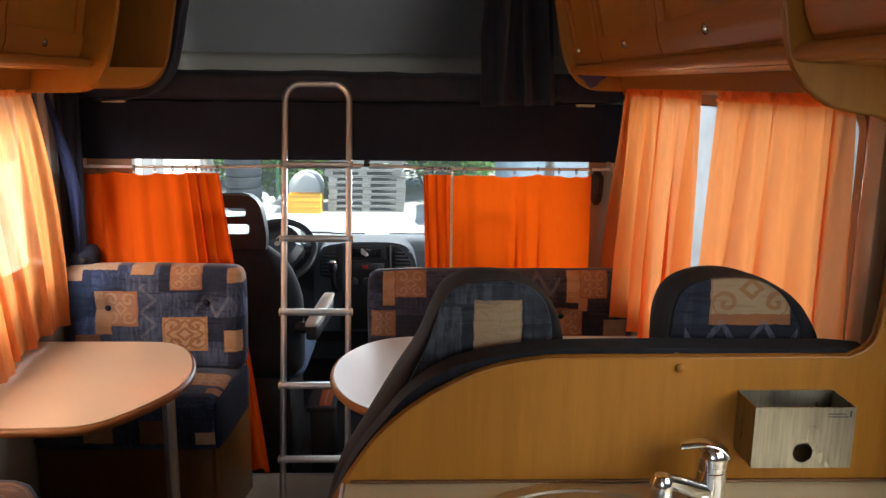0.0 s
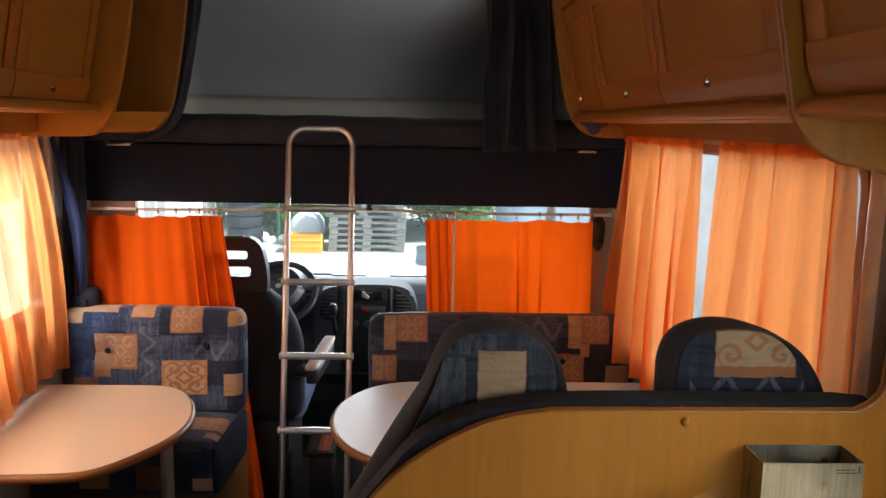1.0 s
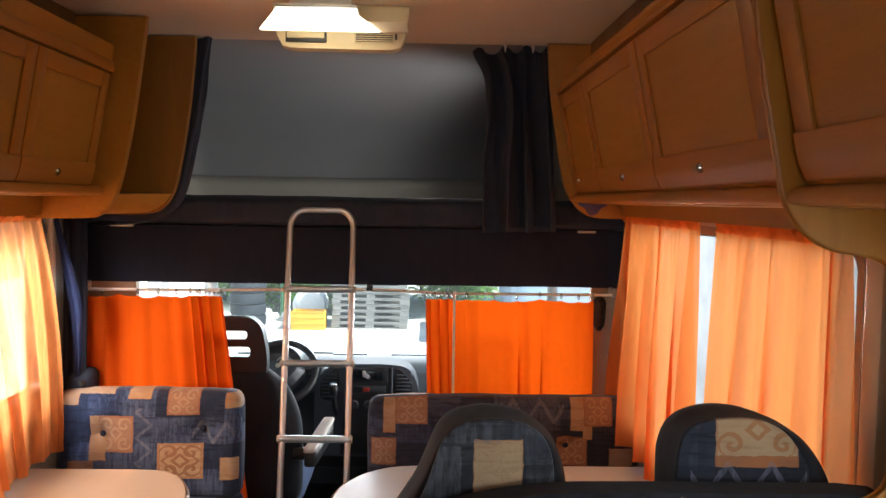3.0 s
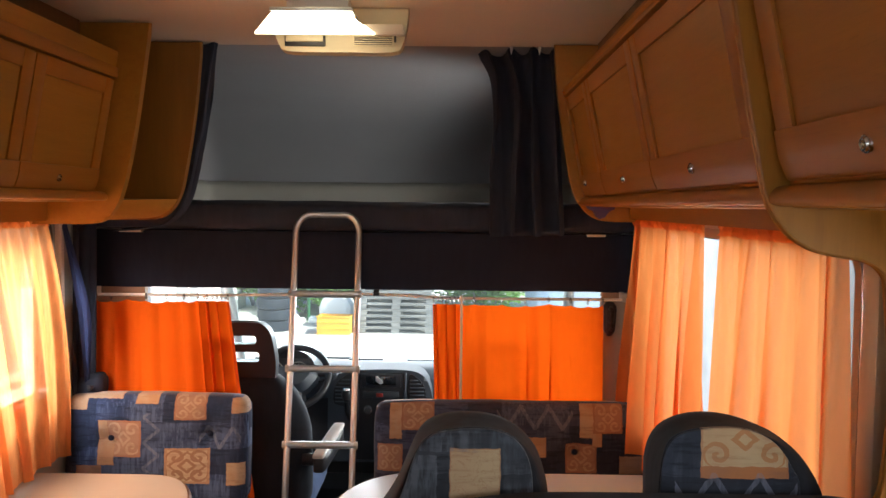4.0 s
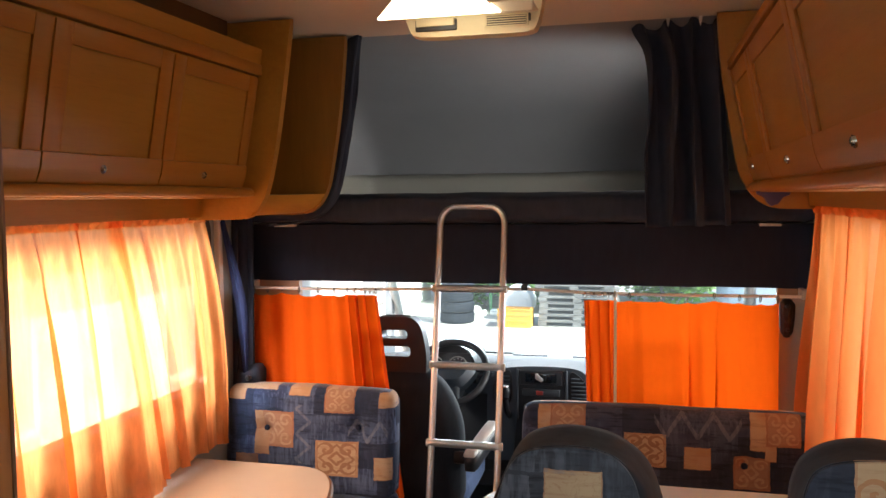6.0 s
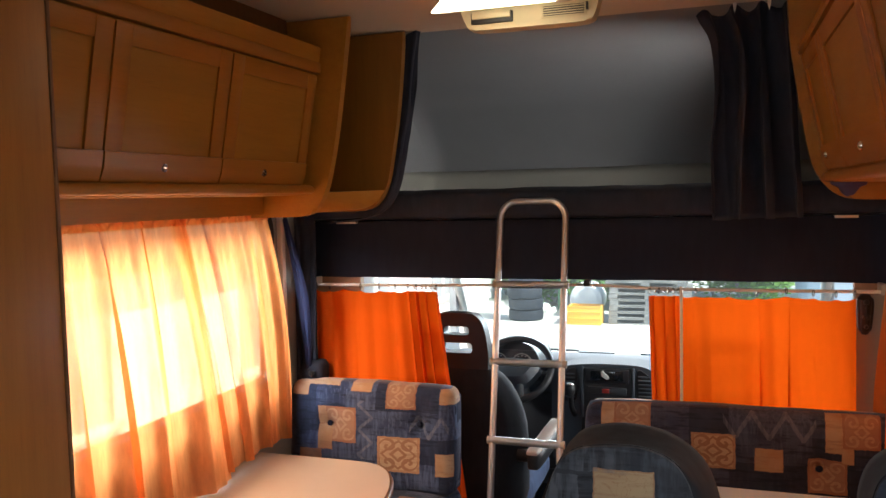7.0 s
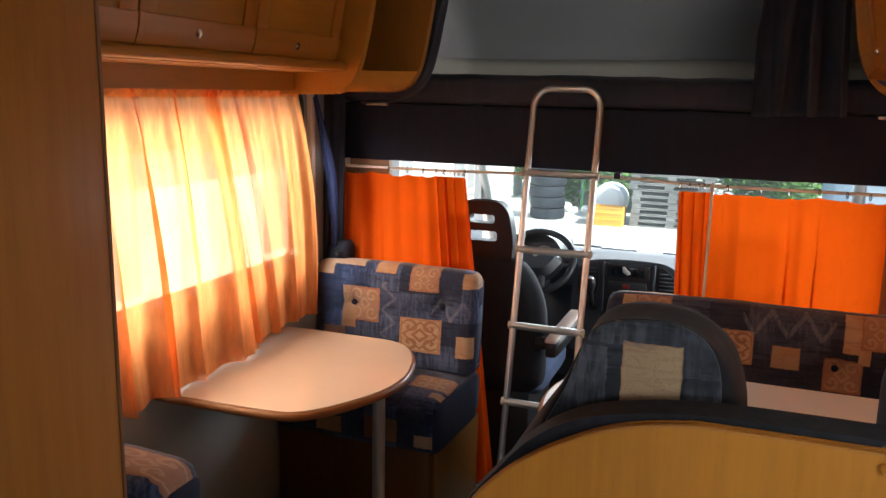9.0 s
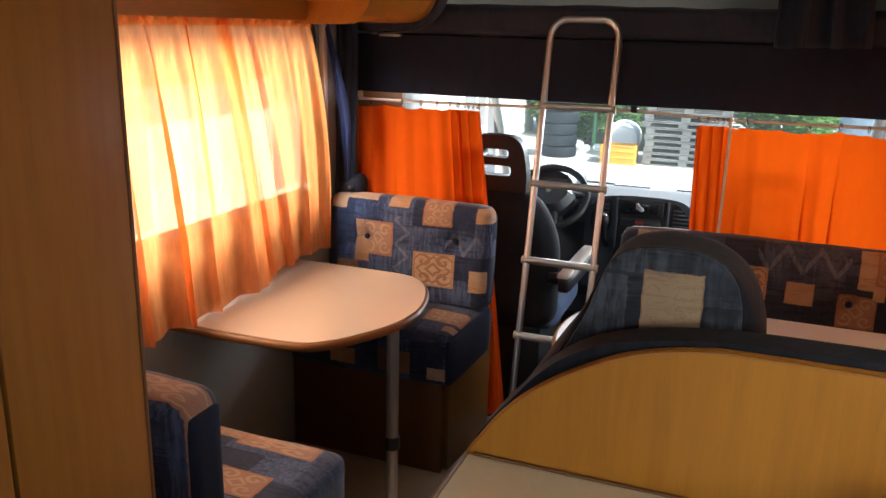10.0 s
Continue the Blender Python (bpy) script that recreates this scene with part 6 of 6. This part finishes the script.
wallr = thing("neighbour_wall", (3.0, 0, GZ), "grey rendered wall of a building close by", "building")
part("wall", box(B(), 1.95, 6.0, -8.0, 7.2, GZ, 3.1), STONE, wallr, "", 0)
part("roof", prism(B(), [(1.8, 3.1), (6.3, 3.1), (4.35, 4.4)], "y", -8.1, 7.3), RUBBER, wallr, "dark roof")
tarp = thing("covered_trailer", (2.2, 12.5, GZ), "pale blue covered trailer parked in the yard", "trailer")
bm = B()
cushion(bm, 1.55, 4.3, 11.8, 14.0, GZ + 0.45, GZ + 1.75, 0.12, 0.03, (), 0, (20, 12, 10), 0.03)
part("cover", bm, TARP, tarp, "pale blue tarpaulin")
for x in (1.9, 3.9):
    part("wheel", lathe(B(), [(0.12, -0.09), (0.3, -0.09), (0.32, 0.0), (0.3, 0.09), (0.12, 0.09)], (x, 12.6, GZ + 0.32), 24, "x"), RUBBER, tarp)
part("chassis", box(B(), 1.6, 4.25, 12.0, 13.9, GZ + 0.35, GZ + 0.46, 0.01), BLACK, tarp)

# ---- ceiling light and vent unit ----
lamp = thing("ceiling_light", (-0.055, 2.1, ZC), "lit rectangular ceiling light with a glowing diffuser", "lamp")


def wedge(bottom, top, y_low, z_low, y_high, z_high, y_back, y_under):
    """A light body with a sloping front: x spans of its lower and upper front edge."""
    bm = B()
    pts = [(bottom[0], y_low, z_low), (bottom[1], y_low, z_low), (top[1], y_high, z_high), (top[0], y_high, z_high),
           (bottom[0], y_under, z_low), (bottom[1], y_under, z_low), (top[1], y_back, z_high), (top[0], y_back, z_high)]
    vs = [bm.verts.new(p) for p in pts]
    for q in ((0, 1, 2, 3), (5, 4, 7, 6), (0, 4, 5, 1), (3, 2, 6, 7), (0, 3, 7, 4), (1, 5, 6, 2)):
        bm.faces.new([vs[k] for k in q])
    bmesh.ops.bevel(bm, geom=list(bm.edges), offset=0.004, segments=2, profile=0.5, affect="EDGES")
    return bm


part("diffuser", wedge((-0.212, 0.099), (-0.182, 0.018), 2.135, 2.031, 2.195, 2.098, 2.33, 2.15), LAMP_ON, lamp, "glowing diffuser")
part("end_cap", wedge((0.101, 0.172), (0.06, 0.166), 2.15, 2.033, 2.2, 2.07, 2.33, 2.17), CEILING, lamp, "beige end cap")
part("housing", box(B(), -0.184, 0.034, 2.19, 2.35, 2.1, 2.111, 0.003), ALU, lamp, "flat metal mounting plate")
part("spacer", box(B(), -0.16, 0.01, 2.29, 2.35, 2.1115, ZC - 0.001, 0.003), WHITE, lamp, "white spacer under the ceiling")
vent = thing("vent_unit", (-0.03, 2.42, ZC), "cream ceiling unit with a display and a slatted vent", "vent")
bm = B()
UNIT = [(-0.23, ZC - 0.002), (-0.222, 2.1), (-0.205, 2.055), (-0.18, 2.038), (-0.02, 2.036), (0.12, 2.037), (0.146, 2.052), (0.16, 2.1), (0.168, ZC - 0.002)]
prism(bm, [(p.x, p.y) for p in smooth_line([(*p, 0) for p in UNIT], 4)], "y", 2.415, 2.47, 0.006)
part("housing", bm, CREAM, vent)
part("display", box(B(), -0.19, -0.072, 2.409, 2.418, 2.052, 2.083, 0.003), BLACK, vent, "dark display window")
part("flap", box(B(), -0.186, -0.078, 2.404, 2.41, 2.064, 2.086, 0.002), CREAM, vent, "cream flap")
grille = part("grille", box(B(), 0.006, 0.126, 2.411, 2.418, 2.053, 2.086, 0.002), CREAM, vent, "cream slatted grille")
part("cavity", box(B(), 0.012, 0.12, 2.409, 2.4115, 2.057, 2.082), BLACK, grille, "dark gap")
for k in range(4):
    z = 2.0585 + k * 0.0062
    part("slat", box(B(), 0.012, 0.12, 2.405, 2.4095, z, z + 0.0028, 0.0005), CREAM, grille)
part("latch", box(B(), 0.126, 0.132, 2.403, 2.412, 2.064, 2.084, 0.001), BLACK, vent, "small dark latch")

# ---- kitchen ----
kit = thing("kitchen_unit", (0.55, 0.9, 0), "cherry kitchen base unit under the worktop", "cabinet")
part("body", box(B(), 0.115, XR - 0.003, 0.64, 1.188, 0.06, 0.918, 0.003), WOOD_V, kit)
part("plinth", box(B(), 0.14, XR - 0.003, 0.68, 1.186, 0.0, 0.06), WOOD_DARK, kit, "dark plinth")
for x0, x1 in ((0.125, 0.56), (0.568, 1.0)):
    d = part("door", box(B(), x0, x1, 0.622, 0.638, 0.08, 0.9, 0.003), WOOD_V, kit)
    part("button_lock", lathe(B(), [(0.0, -0.006), (0.009, -0.005), (0.011, 0.0)], ((x0 + x1) / 2, 0.622, 0.82), 14, "y"), CHROME, d, "chrome push-button lock")

SX, SY, SR = 0.449, 0.978, 0.186
top = thing("worktop", (0.55, 0.9, 0.92), "cream kitchen worktop with a brown edge", "worktop")

round_hole = [(SX + SR * math.cos(TAU * k / 48), SY + SR * math.sin(TAU * k / 48)) for k in range(48)]
part("board", holed([(0.098, 0.6), (XR - 0.003, 0.6), (XR - 0.003, 1.189), (0.098, 1.189)], [round_hole], 0.92, 0.955, lambda u, v, h: (u, v, h)), WORKTOP, top, "", 30)
part("edge_band", box(B(), 0.09, 0.0975, 0.6, 1.189, 0.918, 0.957, 0.003), EDGE, top, "brown edge band")
sink = thing("sink", (SX, SY, 0.8), "round stainless steel kitchen sink", "sink")
part("rim", lathe(B(), [(SR - 0.012, 0.957), (SR - 0.008, 0.961), (SR + 0.01, 0.962), (SR + 0.018, 0.9585), (SR + 0.019, 0.9555), (SR - 0.004, 0.9555)], (SX, SY, 0), 56), STEEL, sink, "raised steel rim")
part("bowl", lathe(B(), [(SR - 0.01, 0.958), (SR - 0.02, 0.94), (SR - 0.03, 0.86), (SR - 0.06, 0.82), (0.04, 0.815), (0.0, 0.815)], (SX, SY, 0), 56), STEEL, sink)
part("drain", lathe(B(), [(0.0, 0.819), (0.03, 0.8185), (0.034, 0.816)], (SX, SY, 0), 24), CHROME, sink, "chrome drain")

tap = thing("mixer_tap", (0.643, 1.12, 0.955), "chrome single-lever mixer tap", "tap")
part("body", lathe(B(), [(0.03, 0.0), (0.03, 0.006), (0.0235, 0.01), (0.0225, 0.05), (0.0225, 0.056), (0.0215, 0.057), (0.0215, 0.059), (0.0225, 0.06), (0.0225, 0.066)], (0.643, 1.12, 0.956), 28), CHROME, tap)
bm = B()
lathe(bm, [(0.0228, 0.0), (0.0232, 0.01), (0.021, 0.022), (0.013, 0.03), (0.0, 0.032)], (0.643, 1.12, 1.0225), 28)
part("cap", bm, CHROME, tap)
bm = B()
LEV = smooth_line([(0.664, 1.122, 1.036), (0.65, 1.121, 1.05), (0.628, 1.12, 1.0555), (0.608, 1.119, 1.053), (0.592, 1.118, 1.0505)], 5)
sheet(bm, lambda u, v: LEV[round(u * 20)] + Vector((0, (v - 0.5) * (0.04 - 0.022 * u), 0.003 * math.sin(math.pi * v))), 20, 6)
lev = part("lever", bm, CHROME, tap)
lev.modifiers.new("thick", "SOLIDIFY").thickness = 0.0045
spout = part("spout", tube(B(), smooth_line([(0.64, 1.115, 0.975), (0.612, 1.095, 0.992), (0.58, 1.075, 1.012), (0.556, 1.062, 1.0235)], 5), lambda t: 0.0135 - 0.002 * t, 14), CHROME, tap)
part("spray_head", lathe(B(), [(0.0, 0.026), (0.011, 0.024), (0.0155, 0.016), (0.0165, 0.004), (0.0165, -0.004), (0.0155, -0.006), (0.0155, -0.016), (0.0, -0.016)], (0.551, 1.06, 1.009), 22), CHROME, spout, "chrome spray head")

holder = thing("steel_holder", (0.778, 1.16, 1.01), "open stainless steel box fixed to the partition", "box")
X0, X1, Y0, Y1, Z0, Z1 = 0.703, 0.853, 1.122, 1.1905, 1.012, 1.107
hole = [(0.779 + 0.0152 * math.cos(TAU * k / 24), 1.036 + 0.0152 * math.sin(TAU * k / 24)) for k in range(24)]
part("front", holed([(X0, Z0), (X1, Z0), (X1, Z1), (X0, Z1)], [hole], Y0, Y0 + 0.0015, lambda u, v, h: (u, h, v)), STEEL_BRUSHED, holder, "", 30)
part("side", box(B(), X0, X0 + 0.0015, Y0 + 0.0015, Y1, Z0, Z1), STEEL_BRUSHED, holder)
part("side", box(B(), X1 - 0.0015, X1, Y0 + 0.0015, Y1, Z0, Z1), STEEL_BRUSHED, holder)
part("back", box(B(), X0 + 0.0015, X1 - 0.0015, Y1 - 0.0015, Y1, Z0, Z1 + 0.001), STEEL_BRUSHED, holder)
part("floor", box(B(), X0 + 0.0015, X1 - 0.0015, Y0 + 0.0015, Y1 - 0.0015, Z0, Z0 + 0.0015), STEEL_BRUSHED, holder)
for x in (0.828,):
    part("screw", lathe(B(), [(0.0, -0.004), (0.004, -0.003), (0.005, 0.0)], (x, Y1 - 0.0015, 1.085), 12, "y"), BRASS, holder, "brass screw head")
for i, (x0, x1, z) in enumerate(((0.812, 0.838, 1.0965), (0.812, 0.842, 1.092))):
    part("marking", box(B(), x0, x1, Y0 - 0.0006, Y0 + 0.0002, z, z + 0.0012), BLACK, holder, "faint engraved line")
part("marking", box(B(), 0.8445, 0.846, Y0 - 0.0006, Y0 + 0.0002, 1.092, 1.102), BLACK, holder)

# ---- ornament on the cab panel ----
orn = thing("wall_ornament", (0.89, 3.08, 1.12), "small dark carved wooden oval ornament on the panel", "ornament")
bm = B()
cushion(bm, 0.867, 0.913, 3.058, 3.09, 1.12, 1.245, 0.02, 0.004, (), 0, (8, 5, 14), 0.002)
for v in bm.verts:
    t = (v.co.z - 1.12) / 0.125
    v.co.x = 0.89 + (v.co.x - 0.89) * (0.72 + 0.5 * t - 0.22 * t * t)
    if v.co.y < 3.07:
        v.co.y -= 0.008 * math.exp(-((v.co.x - 0.89) / 0.006) ** 2) * (0.35 < t < 0.75)
part("body", bm, DARK_WOOD, orn)
for z, r in ((1.222, 0.009), (1.205, 0.006), (1.176, 0.011), (1.145, 0.007)):
    part("carving", lathe(B(), [(0.0, -0.006), (0.6 * r, -0.005), (r, 0.0), (1.1 * r, 0.004)], (0.89, 3.052, z), 14, "y"), DARK_WOOD, orn)
